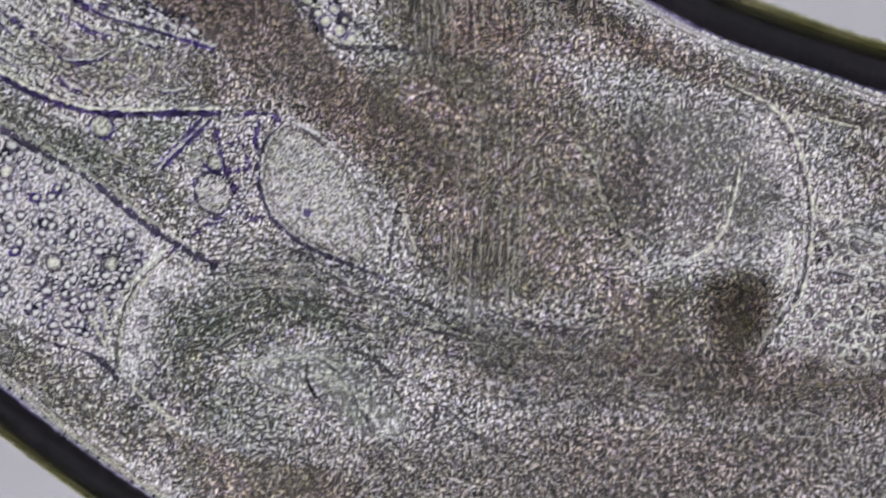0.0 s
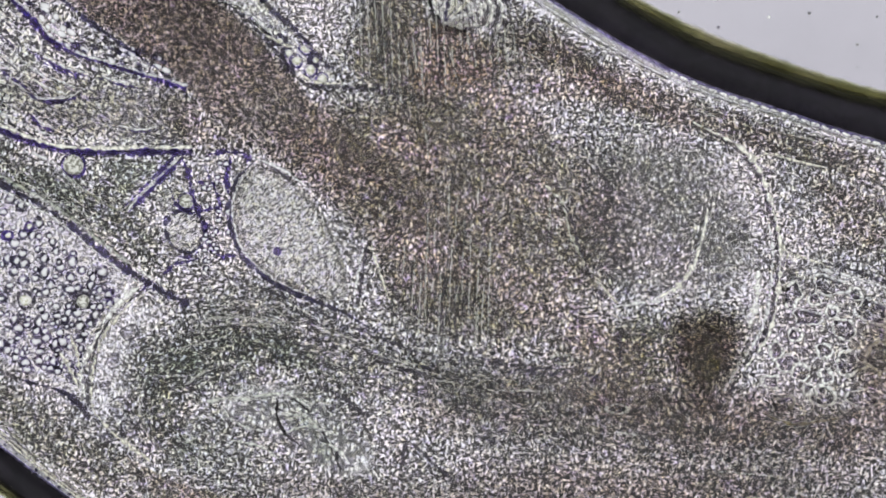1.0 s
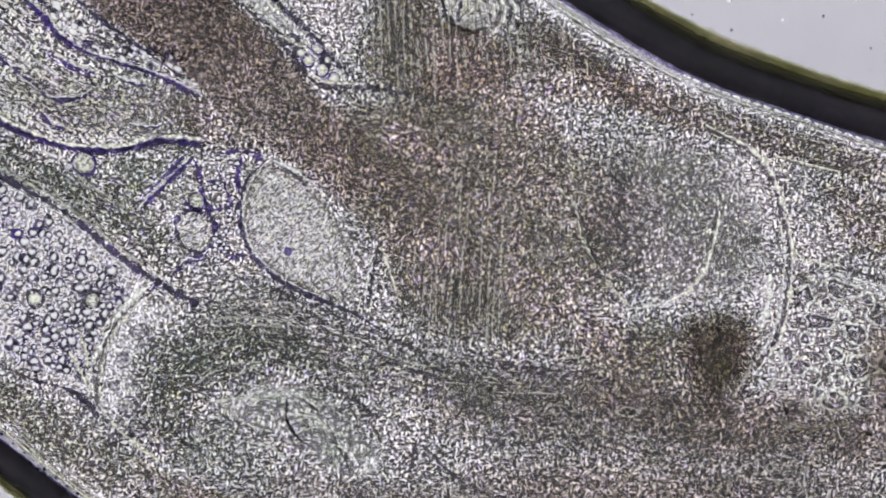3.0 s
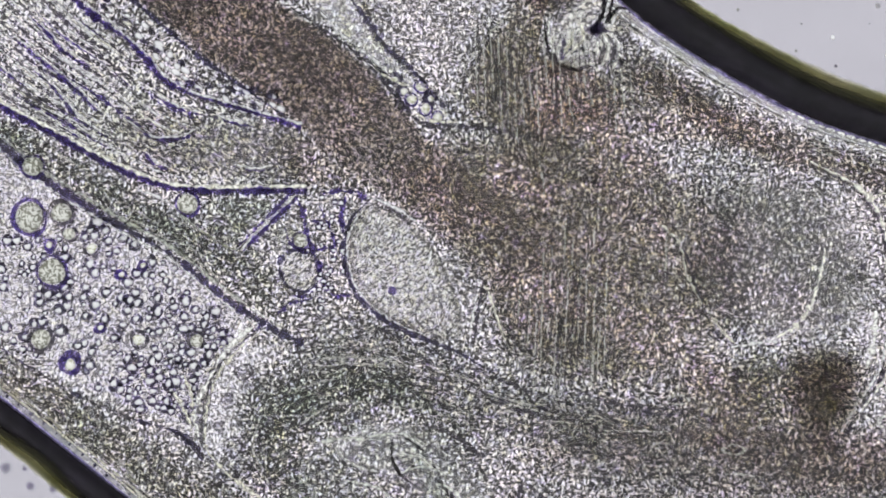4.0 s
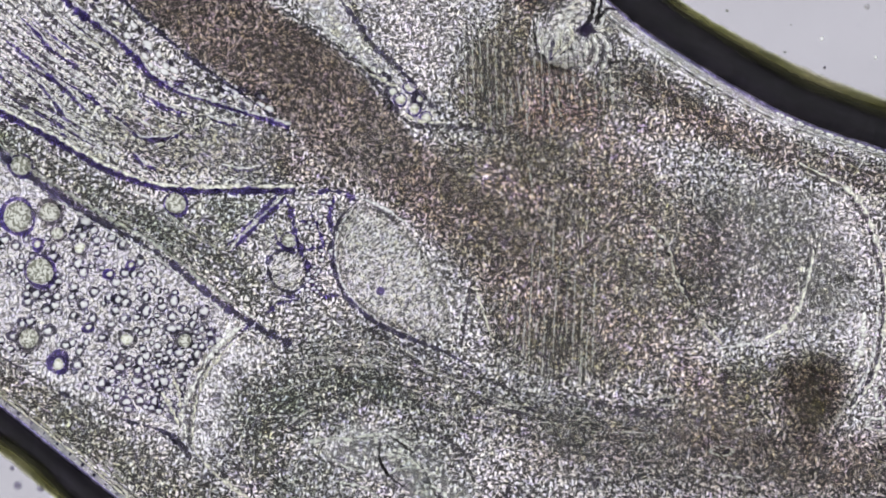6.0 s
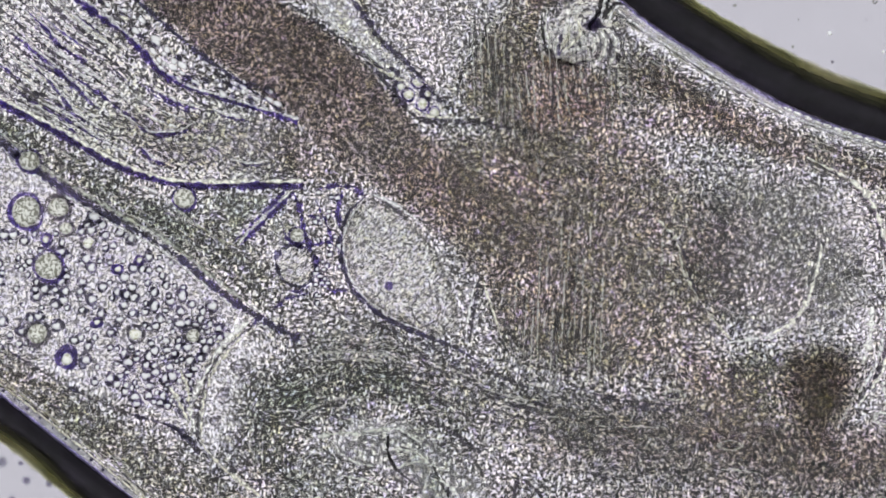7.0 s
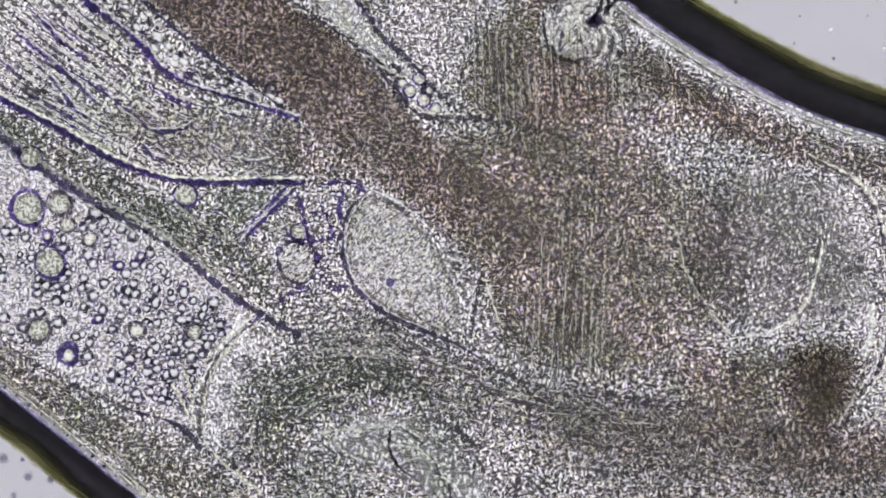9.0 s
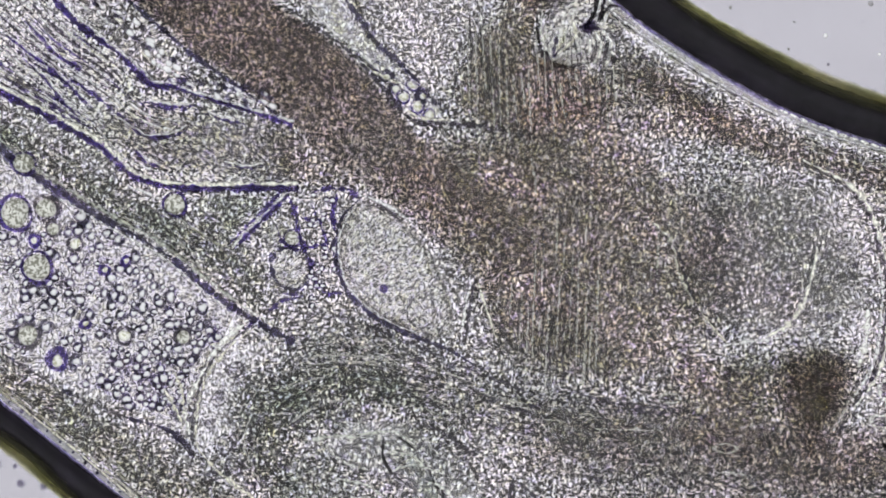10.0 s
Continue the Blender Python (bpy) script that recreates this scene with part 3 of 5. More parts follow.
            if edge is EDGE_LOW and far > 21 and -220 < p[i][0] < 700:
                far = 2.5 * wobble(p[i][0], p[i][1], 11, 4)
                a, b = p[i] - g[i] * 9, p[i] - g[i] * 15
                tube("pore_mark", [tuple(a), tuple((a + b) / 2 + 0.6), tuple(b)], 2.3, 25, M_INDIGO_SOLID, rim_part, uneven=0.5, sides=6, jitter=1.0)


# ---- organs ----
def offset(path, d, n=40):
    """A line beside another, d to its side."""
    p = spline(path, n)
    g = np.gradient(p, axis=0)
    g /= np.linalg.norm(g, axis=1)[:, None]
    return [tuple(q) for q in p + d * np.stack([g[:, 1], -g[:, 0]], 1)]


def cut(path, a, b, n=8):
    p = spline(path, 200)
    return [tuple(q) for q in p[np.linspace(a * 199, b * 199, n).astype(int)]]


MOVING = []  # pieces of the gut that its wave lifts: object, rest place, side (-1 lower, 1 upper), share


def chain(owner, line, count, radius, z, side, weight):
    p = spline(line, count * 6 + 1)
    for k in range(count):
        piece = p[max(0, 6 * k - 2): 6 * k + 9]
        mid = piece.mean(0)
        local = [tuple(q) for q in piece - mid + (784, 441)]
        r = radius * (float(np.interp(k, np.linspace(0, count - 1, len(weight)), weight)) + 0.35 * wobble(mid[0], mid[1], 24, side))
        ob = placed("membrane_piece", tube_mesh("membrane_piece", local, r, 0, M_VIOLET, uneven=0.42, taper=0, at=mid, jitter=2.4), owner)
        # Bright phase edge beside the membrane, painted as a pale ridge.
        edge = [tuple(q) for q in np.array(offset(local, 1.0 * (r + 2.6), 12))]
        placed("edge_glint", tube_mesh("edge_glint", edge, 3.2 if side < 0 else 2.0, 0, M_GLINT if side < 0 else M_WHITE, uneven=0.6, taper=0, at=mid), ob, "thin cream line painted for bright phase edge")
        ob.location = P(mid[0], mid[1], z)
        MOVING.append((ob, mid, z, side, 1.0))


def build_chamber():
    gut = thing("gut_chamber", "pale clear gut chamber in the larva body", "gut")
    ribbon("fluid", MEMBRANE_TOP, MEMBRANE_LOW, 10, 8, M_CHAMBER, gut, "pale speckled gut fluid", soft=0.04, n=90, across=16, run=(0.9, 1.0, 1.2, 1.2, 0.5))
    dome("content", [(150, 215), (215, 180), (300, 185), (390, 205), (470, 222), (512, 250), (505, 318), (430, 326), (330, 322), (235, 296)], 6, 17, M_CLOUD, gut, "cloudy pinkish gut content", soft=0.55, full=0.7)
    lower = thing("lower_membrane", "wavy violet membrane along gut chamber, contracting", "membrane", "gut membranes")
    chain(lower, MEMBRANE_LOW, 30, 4.4, 30, -1, (1.25, 1.25, 1.2, 1.15, 1.15, 1.05, 0.95, 1.05, 1.2))
    upper = thing("upper_membrane", "beaded violet membrane beside brown gut, contracting", "membrane", "gut membranes")
    chain(upper, MEMBRANE_TOP, 27, 4.4, 30, 1, (1.1, 1.1, 1.0, 1.1, 1.25, 0.35, 1.25, 1.05, 1.1, 0.5, 0.45, 0.7, 0.6, 1.0))
    # folds that run along the chamber between its two membranes
    a, b = spline(MEMBRANE_TOP, 120), spline(MEMBRANE_LOW, 120)
    rng = random.Random(4)
    for k in range(44):
        v = rng.uniform(0.08, 0.93)
        i0 = rng.randint(10, 70)
        i1 = min(92, i0 + rng.randint(12, 38))
        line = (a * (1 - v) + b * v)[i0:i1]
        mid = line.mean(0)
        local = [tuple(q) for q in line[:: max(1, len(line) // 6)] - mid + (784, 441)]
        dark = rng.random() < 0.4
        fold = placed("fold", tube_mesh("fold", local, rng.uniform(1.0, 2.6) if dark else rng.uniform(0.9, 1.6), 0,
                                                (M_VIOLET if rng.random() < 0.5 else M_SLATE) if dark else (M_WHITE if rng.random() < 0.6 else M_CREAM), uneven=0.8, taper=0.4, at=mid), gut,
                      "thin dark fold" if dark else "thin pale fold")
        fold.location = P(mid[0], mid[1], 24)
        MOVING.append((fold, mid, 24, -1 if v > 0.5 else 1, abs(2 * v - 1)))
    # fine even creases in the wide end of the chamber
    for k in range(26):
        v = 0.08 + 0.84 * k / 25
        i0 = rng.randint(4, 14)
        i1 = rng.randint(48, 66)
        line = (a * (1 - v) + b * v)[i0:i1]
        mid = line.mean(0)
        local = [tuple(q) for q in line[::8] - mid + (784, 441)]
        crease = placed("crease", tube_mesh("crease", local, 2.2 if k % 2 else 1.7, 0, M_SLATE if k % 2 else M_WHITE, uneven=0.9, taper=0.4, at=mid), gut)
        crease.location = P(mid[0], mid[1], 22)
        MOVING.append((crease, mid, 22, -1 if v > 0.5 else 1, abs(2 * v - 1)))
    # drawn-out folds that stand out in the chamber, violet with a pale side
    for path, r in (([(46, 26), (81, 61), (98, 82), (136, 111)], 3.0), ([(41, 88), (86, 121), (131, 161), (161, 191), (186, 211)], 3.6), ([(51, 121), (90, 156), (121, 196), (151, 226)], 2.4),
                    ([(240, 228), (271, 246), (316, 243), (341, 231)], 3.4), ([(256, 161), (311, 191), (351, 201)], 3.0), ([(120, 100), (142, 112), (150, 124)], 4.2), ([(245, 268), (268, 290), (290, 298)], 2.8),
                    ([(372, 204), (400, 214), (440, 222)], 2.8), ([(405, 292), (440, 300), (472, 296)], 2.0), ([(10, 60), (52, 92), (84, 118)], 1.8)):
        for shift, m, q, word in ((0, M_VIOLET, r, "blotted violet fold"), (r + 2.5, M_WHITE, 2.0, "thin pale fold")):
            line = np.array(offset(path, shift, 10))
            mid = line.mean(0)
            fold = placed("fold", tube_mesh("fold", [tuple(p) for p in line - mid + (784, 441)], q, 0, m, uneven=0.8, taper=0.4, at=mid), gut, word)
            fold.location = P(mid[0], mid[1], 27)
            up, down = float(np.min(np.linalg.norm(a - mid, axis=1))), float(np.min(np.linalg.norm(b - mid, axis=1)))
            MOVING.append((fold, mid, 27, -1 if down < up else 1, abs(up - down) / (up + down)))
    # crowded strands and clumped cells along the upper membrane
    for k in range(40):
        f = 0.2 + 0.019 * k + rng.uniform(-0.02, 0.02)
        line = offset(cut(MEMBRANE_TOP, f, min(1, f + rng.uniform(0.02, 0.06))), rng.uniform(5, 42), 10)
        tube("strand", line, rng.uniform(2.0, 3.8), 30, rng.choice([M_INDIGO_SOLID, M_WHITE, M_CREAM, M_SLATE, M_SLATE]), gut, uneven=0.9, taper=0.4)
    for k in range(44):
        f = rng.uniform(0.3, 0.93)
        x, y = offset(cut(MEMBRANE_TOP, f, f + 0.05), rng.uniform(6, 40), 10)[4]
        w, turn = rng.uniform(3.5, 7.5), rng.uniform(0.3, 1.0)
        ring = [(x + w * (1.5 if k % 3 else 1.0) * math.cos(u) - w * 0.5 * math.sin(u) * turn, y + w * math.sin(u) * rng.uniform(0.7, 1.2) + w * 0.7 * math.cos(u)) for u in np.linspace(0, 2 * math.pi, 8)[:-1]]
        dome("clumped_cell", ring, 5, 29, rng.choice([M_INDIGO_SOLID, M_BEAD, M_BEAD]), gut, soft=0.6, n=20, rings=4, uneven=2, full=0.9)


def build_gut():
    left = [(60, -160), (150, -70), (240, 8), (300, 60), (355, 106), (420, 150), (500, 208), (570, 275), (650, 335), (760, 420), (860, 520)]
    right = [(330, -160), (410, -80), (490, 0), (560, 48), (620, 90), (670, 142), (712, 195), (765, 250), (835, 305), (930, 370), (1010, 450)]
    gut = thing("brown_gut", "dark brown grainy gut running into body tissue", "gut")
    ribbon("content", left, right, 14, 22, M_BROWN, gut, soft=0.1, n=90, across=14, uneven=5, run=(1.0, 1.0, 1.0, 1.0, 0.9, 0.62, 0.4, 0.1))
    tube("edge_line", left[:7], 3.4, 34, M_INDIGO_SOLID, gut, "dark indigo edge", uneven=0.5)
    tube("edge_line", right[2:7], 2.6, 34, M_SLATE, gut, "dark slate edge", uneven=0.6)
    strip = thing("beaded_strip", "pale strip of beaded tissue beside brown gut", "tissue strip")
    dome("filling", STRIP, 10, 8, M_STRIP, strip, soft=0.12)
    for path, r, m in (([(600, -20), (645, 38), (682, 88), (722, 122), (762, 172), (793, 192)], 4.0, M_INDIGO_SOLID), ([(560, 20), (600, 62), (650, 100), (690, 140)], 2.0, M_WHITE),
                       ([(655, 120), (690, 142), (712, 150)], 2.5, M_CREAM), ([(640, 100), (680, 150), (705, 182), (730, 208)], 3.0, M_SLATE)):
        tube("strand", path, r, 26, m, strip, uneven=1.2)
    seam = thing("body_seam", "thin slate seam line across brown body tissue", "seam")
    for path, r, m in (([(716, 202), (752, 221), (800, 221), (858, 226), (905, 236)], 3.6, M_SLATE), ([(722, 196), (760, 213), (800, 214)], 2.0, M_CREAM),
                       ([(900, 236), (960, 246), (1010, 262)], 2.2, M_SLATE), ([(797, 195), (806, 140), (832, 90), (864, 50), (905, 15)], 1.4, M_THREAD_PALE), ([(804, 195), (813, 142), (839, 93), (870, 55)], 1.6, M_THREAD_DARK), ([(960, 292), (1010, 310), (1062, 328)], 2.6, M_SLATE)):
        tube("strand", path, r, 30, m, seam, uneven=0.5)


def build_wall():
    wall = thing("cavity_wall", "dotted slate-violet wall between muscle strip and cavity", "membrane")
    for k in range(26):
        full = 0.6 if k in (14, 15, 16) else 1.0
        tube("wall_piece", cut(WALL, k / 26, (k + 1.25) / 26.3 if k < 25 else 1, 5), full * (6.6 + 2.6 * wobble(k * 7, 3, 5)), 26, M_WALL, wall, uneven=0.5, taper=0.15, jitter=2.6)
    tube("edge_glint", cut(offset(WALL, 12), 0.1, 0.92, 24), 3.4, 26, M_PEARL, wall, "thin cream line painted for bright phase edge", uneven=0.7)
    tube("edge_glint", cut(offset(WALL, -8), 0.1, 0.95, 24), 2.0, 26, M_WHITE, wall, "thin white line painted for bright phase edge", uneven=0.7)
    cav = thing("body_cavity", "pale blue-grey fluid cavity full of oil droplets", "cavity")
    low = [(-120, 520), (0, 616), (60, 655), (150, 706), (240, 742), (300, 760), (348, 800)]
    for k in range(14):
        tube("wall_piece", cut(low, k / 14, min(1, (k + 1.1) / 14), 5), 3 + 2 * wobble(k * 5, 8, 5), 24, M_INDIGO_SOLID if k % 3 == 0 else M_SLATE, cav, uneven=0.6, taper=0.35)
    ribbon("fluid", [(-420, 60), (-160, 140), (0, 262), (110, 345), (220, 410), (300, 455), (360, 505), (425, 552)],
           [(-420, 300), (-200, 470), (0, 608), (70, 652), (160, 702), (260, 742), (345, 790), (362, 690)], 5, 5, M_CAVITY, cav, soft=0.05, n=80, across=20)


def build_junction():
    strut = thing("cross_strut", "double violet strut across the small triangular cell", "strut")
    line = [(516, 342), (490, 368), (455, 402), (418, 440)]
    tube("bar", offset(line, 5), 4.2, 32, M_VIOLET, strut, uneven=0.6, jitter=3.5)
    tube("bar", offset(line, -7), 2.8, 32, M_VIOLET, strut, uneven=0.7, jitter=3.5)
    tube("core", line, 2.4, 32, M_WHITE, strut, "pale core", uneven=0.4)
    tri = thing("triangular_cell", "grainy triangular cell under the gut membrane", "cell")
    dome("filling", [(345, 348), (400, 345), (490, 350), (460, 390), (415, 430), (375, 415), (345, 385)], 8, 18, M_GREEN, tri, soft=0.4, full=0.7)
    tube("edge_line", [(340, 398), (375, 425), (412, 440)], 2.4, 26, M_CREAM, tri)
    tube("edge_line", [(230, 330), (290, 355), (330, 392), (380, 425)], 2.4, 26, M_WHITE, tri, uneven=0.5)
    net = (([(516, 345), (530, 380), (540, 425), (556, 462), (566, 508)], 5.0), ([(496, 400), (508, 430), (530, 444), (548, 440)], 2.6), ([(560, 500), (585, 520), (612, 520)], 3.6), ([(548, 440), (572, 436), (600, 432)], 2.6),
           ([(604, 345), (596, 380), (602, 415)], 4.0), ([(560, 338), (590, 336), (632, 340)], 3.6), ([(556, 360), (575, 400), (592, 450)], 2.2), ([(480, 555), (505, 535), (545, 525)], 3.2), ([(536, 384), (560, 392), (592, 388)], 2.0),
           ([(545, 512), (530, 522), (505, 520)], 3.0), ([(624, 338), (632, 346), (640, 352)], 6.0), ([(470, 560), (440, 585)], 2.4))
    for path, r in net:
        tagged(tube("dotted_strand", path, r * 0.8, 30, M_VIOLET, uneven=1.0, jitter=4.0), "dotted violet strand between gut membrane and vesicle", "strand", "violet strands")
    rng = random.Random(12)
    for k in range(34):
        x, y = rng.uniform(556, 600), rng.uniform(345, 545)
        droplet("tissue_bead", x, y, rng.uniform(2.6, 4.4), 31, "fine", "bead", "tiny bright bead among violet strands", "junction beads")
    nook = thing("round_vesicle", "pale round vesicle with slate rim", "vesicle")
    ring = [(486, 470), (496, 448), (520, 438), (545, 450), (556, 478), (550, 502), (528, 514), (500, 502)]
    dome("fluid", ring, 10, 12, M_VESICLE, nook, soft=0.1)
    tube("rim", ring, 3.2, 18, M_INDIGO_SOLID, nook, uneven=0.8, closed=True)
    dome("side_fluid", [(488, 395), (474, 425), (484, 450), (512, 440), (514, 405)], 8, 12, M_VESICLE, nook, soft=0.15)


def build_oval():
    ov = thing("oval_vesicle", "large pale oval vesicle with thin indigo membrane", "vesicle")
    dome("fluid", OVAL, 12, 8, M_VESICLE, ov, soft=0.03)
    rim = [(648, 350), (615, 384), (600, 430), (604, 475), (624, 520), (662, 556), (705, 582), (762, 604), (805, 622), (860, 655)]
    tube("membrane", rim, 4.0, 28, M_INDIGO_SOLID, ov, uneven=0.45)
    tube("edge_glint", cut(offset(rim, 6.5), 0.05, 0.75, 16), 2.2, 26, M_WHITE, ov, uneven=0.5)
    tube("crease", [(640, 345), (680, 360), (712, 378), (742, 402)], 2.6, 28, M_WHITE, ov, uneven=0.6)
    tube("crease", [(655, 352), (690, 372), (716, 392)], 3.2, 28, M_SLATE, ov, uneven=0.6)
    tube("crease", [(745, 470), (752, 455), (755, 440)], 1.8, 24, M_WHITE, ov)
    tube("inner_ring", [(728, 546), (745, 528), (770, 534), (776, 560), (756, 580), (732, 570)], 1.8, 24, M_THREAD_DARK, ov, closed=True)
    ov2 = placed("granule", lens_mesh("granule", M_VIOLET, 0.008), ov, "dark violet granule")
    ov2.location = P(686, 512, 24)
    for path, r, m in (([(846, 494), (838, 540), (830, 605)], 3.0, M_SLATE), ([(852, 500), (866, 545), (884, 600)], 2.0, M_CREAM), ([(840, 500), (829, 550), (822, 600)], 1.8, M_WHITE)):
        tube("tail_line", path, r, 30, m, ov, uneven=0.5)


def build_sac():
    sac = thing("pore_sac", "clear round pore sac with dark hook at body edge", "sac")
    dome("fluid", SAC, 12, 6, M_SAC, sac, soft=0.15)
    dome("bright_lobe", [(1075, 16), (1078, 48), (1098, 58), (1125, 52), (1120, 34), (1100, 14), (1086, 2)], 10, 10, M_SAC, sac, "pale striped lobe", soft=0.2)
    wall = [(958, 22), (955, 55), (962, 84), (976, 108), (998, 120), (1024, 120), (1042, 112)]
    tube("wall", wall, 3.4, 24, M_BLACK, sac, "thin dark sac wall", uneven=0.9)
    tube("wall_light", offset(wall, 7), 3.0, 24, M_PEARL, sac, "thin white sac wall", uneven=0.9)
    tube("hook", [(1058, -30), (1062, -4), (1056, 26), (1044, 46), (1038, 56)], 3.4, 24, M_BLACK, sac, "black curved hook", uneven=0.5)
    dome("hook_foot", [(1026, 54), (1036, 44), (1046, 36), (1058, 36), (1062, 46), (1072, 52), (1056, 56), (1048, 66), (1034, 62)], 6, 22, M_BLOT, sac, "dark violet hook foot", soft=0.6, n=48, rings=8, uneven=6)
    tube("hook_line", [(1070, -24), (1074, 4), (1066, 30), (1062, 42)], 2.4, 24, M_BLACK, sac)
    tube("hook_line", [(1064, -24), (1068, 0), (1061, 28)], 2.4, 26, M_WHITE, sac, "white line inside hook")
    tube("hook_line", [(1064, 46), (1076, 22), (1086, 12), (1106, 16)], 2.2, 26, M_BLACK, sac)
    tube("hook_line", [(1070, 48), (1082, 26), (1091, 18), (1108, 22)], 2.2, 26, M_WHITE, sac, "white line beside hook")
    # Shade under the sac, painted as a dark slate patch.
    dome("shade", [(984, 118), (1004, 114), (1026, 110), (1030, 116), (1006, 124)], 3, 22, M_SLATE, sac, "dark slate shade under sac", soft=0.5, n=30, rings=6)
    for lobe in ([(984, 52), (1000, 46), (1012, 54), (1006, 70), (992, 74), (982, 66)], [(966, 62), (978, 58), (980, 74), (972, 82)], [(984, 112), (1004, 102), (1030, 98), (1036, 104), (1010, 116)], [(1008, 22), (1024, 16), (1030, 28), (1014, 34)], [(1020, 72), (1032, 66), (1036, 82), (1024, 90)]):
        dome("bright_lobe", lobe, 5, 26, M_PEARL, sac, "milky white lobe", soft=0.6, n=28, rings=5, uneven=4, full=0.55)
    # folds that fan out from the foot of the sac
    for k in range(9):
        u = radians(-88 + 11 * k)
        far = 40 + 14 * (k % 3)
        tube("fold", [(980 + q * far * math.cos(u), 112 + q * far * math.sin(u)) for q in (0.08, 0.4, 0.7, 1.0)], 2.6 if k % 2 else 2.4, 25, M_INDIGO_SOLID if k % 2 else (M_GLINT if k in (2, 4) else M_PEARL), sac, uneven=0.8)
    # nested folds towards the skin
    for k in range(6):
        d = 9 * k
        tube("fold", [(1040 + d * 0.9, 60 - 0.1 * d), (1050 + d, 78), (1046 + d * 1.05, 96 + 0.2 * d), (1034 + d * 1.1, 110 + 0.4 * d)], 2.3, 25, M_SLATE if k % 2 else M_PEARL, sac, uneven=0.9)
    for path, r, m in (([(984, 110), (1006, 96), (1034, 92), (1040, 102)], 3.4, M_WHITE), ([(1006, 60), (1000, 78), (990, 94)], 3.0, M_CREAM), ([(1018, 40), (1024, 62), (1014, 84)], 2.4, M_CREAM)):
        tube("fold", path, r, 26, m, sac, uneven=0.5)


def build_bulb():
    bulb = thing("round_bulb", "large round muscular bulb with bright inner arc", "bulb")
    dome("muscle", [(1230, 330), (1180, 420), (1200, 520), (1260, 590), (1370, 610), (1480, 600), (1545, 560), (1550, 470), (1520, 380), (1450, 310), (1330, 280)], 18, 20, M_BULB, bulb, soft=0.5, full=0.9)
    arc = [(1420, 290), (1490, 325), (1532, 366), (1557, 436), (1572, 506), (1567, 586), (1552, 656), (1512, 716), (1488, 760), (1452, 816)]
    tube("outer_membrane", arc, 2.8, 34, M_SLATE, bulb, "slate outer membrane", uneven=1.1)
    tube("edge_glint", cut(offset(arc, 6), 0.0, 0.8, 20), 2.5, 33, M_GLINT, bulb, uneven=1.6)
    tube("edge_glint", cut(offset(arc, -8), 0.3, 0.9, 20), 1.8, 33, M_WHITE, bulb, uneven=1.6)
    inner = [(1449, 436), (1442, 476), (1424, 536), (1394, 576), (1352, 599)]
    # Bright arc and dark side line: phase light and shade put into colour.
    tube("bright_arc", inner, 3.2, 40, M_GLINT, bulb, "bright white inner arc", uneven=1.3)
    tube("arc_shadow", cut(offset(inner, -7), 0.0, 1, 10), 1.8, 40, M_THREAD_DARK, bulb, uneven=1.2)
    tube("edge_glint", [(1538, 548), (1536, 600), (1522, 648)], 4.5, 30, M_PEARL, bulb, uneven=1.4)
    for path, r, m in (([(1150, 385), (1192, 430), (1204, 480), (1232, 535)], 2.4, M_CREAM), ([(1165, 400), (1205, 450), (1222, 510), (1240, 545)], 2.4, M_SLATE),
                       ([(1240, 545), (1262, 575), (1290, 605)], 2.8, M_CREAM), ([(1280, 612), (1330, 604), (1380, 598)], 2.4, M_WHITE), ([(1585, 512), (1612, 524), (1650, 534)], 3.0, M_CREAM),
                       ([(1572, 500), (1590, 515), (1585, 540)], 2.6, M_CREAM), ([(1530, 350), (1560, 340), (1600, 352), (1660, 366)], 2.4, M_CREAM)):
        tube("fold", path, r * 0.85, 36, m, bulb, uneven=1.4)
    for x, y, r in ((1493, 490, 10), (1513, 489, 9)):
        g = placed("granule", lens_mesh("granule", M_THREAD_DARK, r / 1000), bulb, "dark slate granule")
        g.location = P(x, y, 38)
    spot = thing("pigment_patch", "dark brown pigment patch beside round bulb", "pigment")
    dome("core", PIGMENT, 16, 26, M_PIGMENT, spot, soft=0.75, full=1.2)
    dome("halo", [(1240, 634), (1330, 614), (1420, 608), (1510, 615), (1535, 660), (1505, 740), (1440, 810), (1370, 790), (1310, 725), (1255, 680)], 8, 24, M_HALO, spot, "greenish brown halo", soft=0.5, full=0.9)
    mark = thing("pigment_patch", "small dark brown pigment patch beside pore sac", "pigment")
    dome("core", [(915, -40), (960, -62), (1012, -50), (1024, -10), (1006, 20), (976, 28), (940, 26), (918, 0)], 6, 30, M_PIGMENT, mark, soft=0.6, n=40, rings=8, full=0.75)


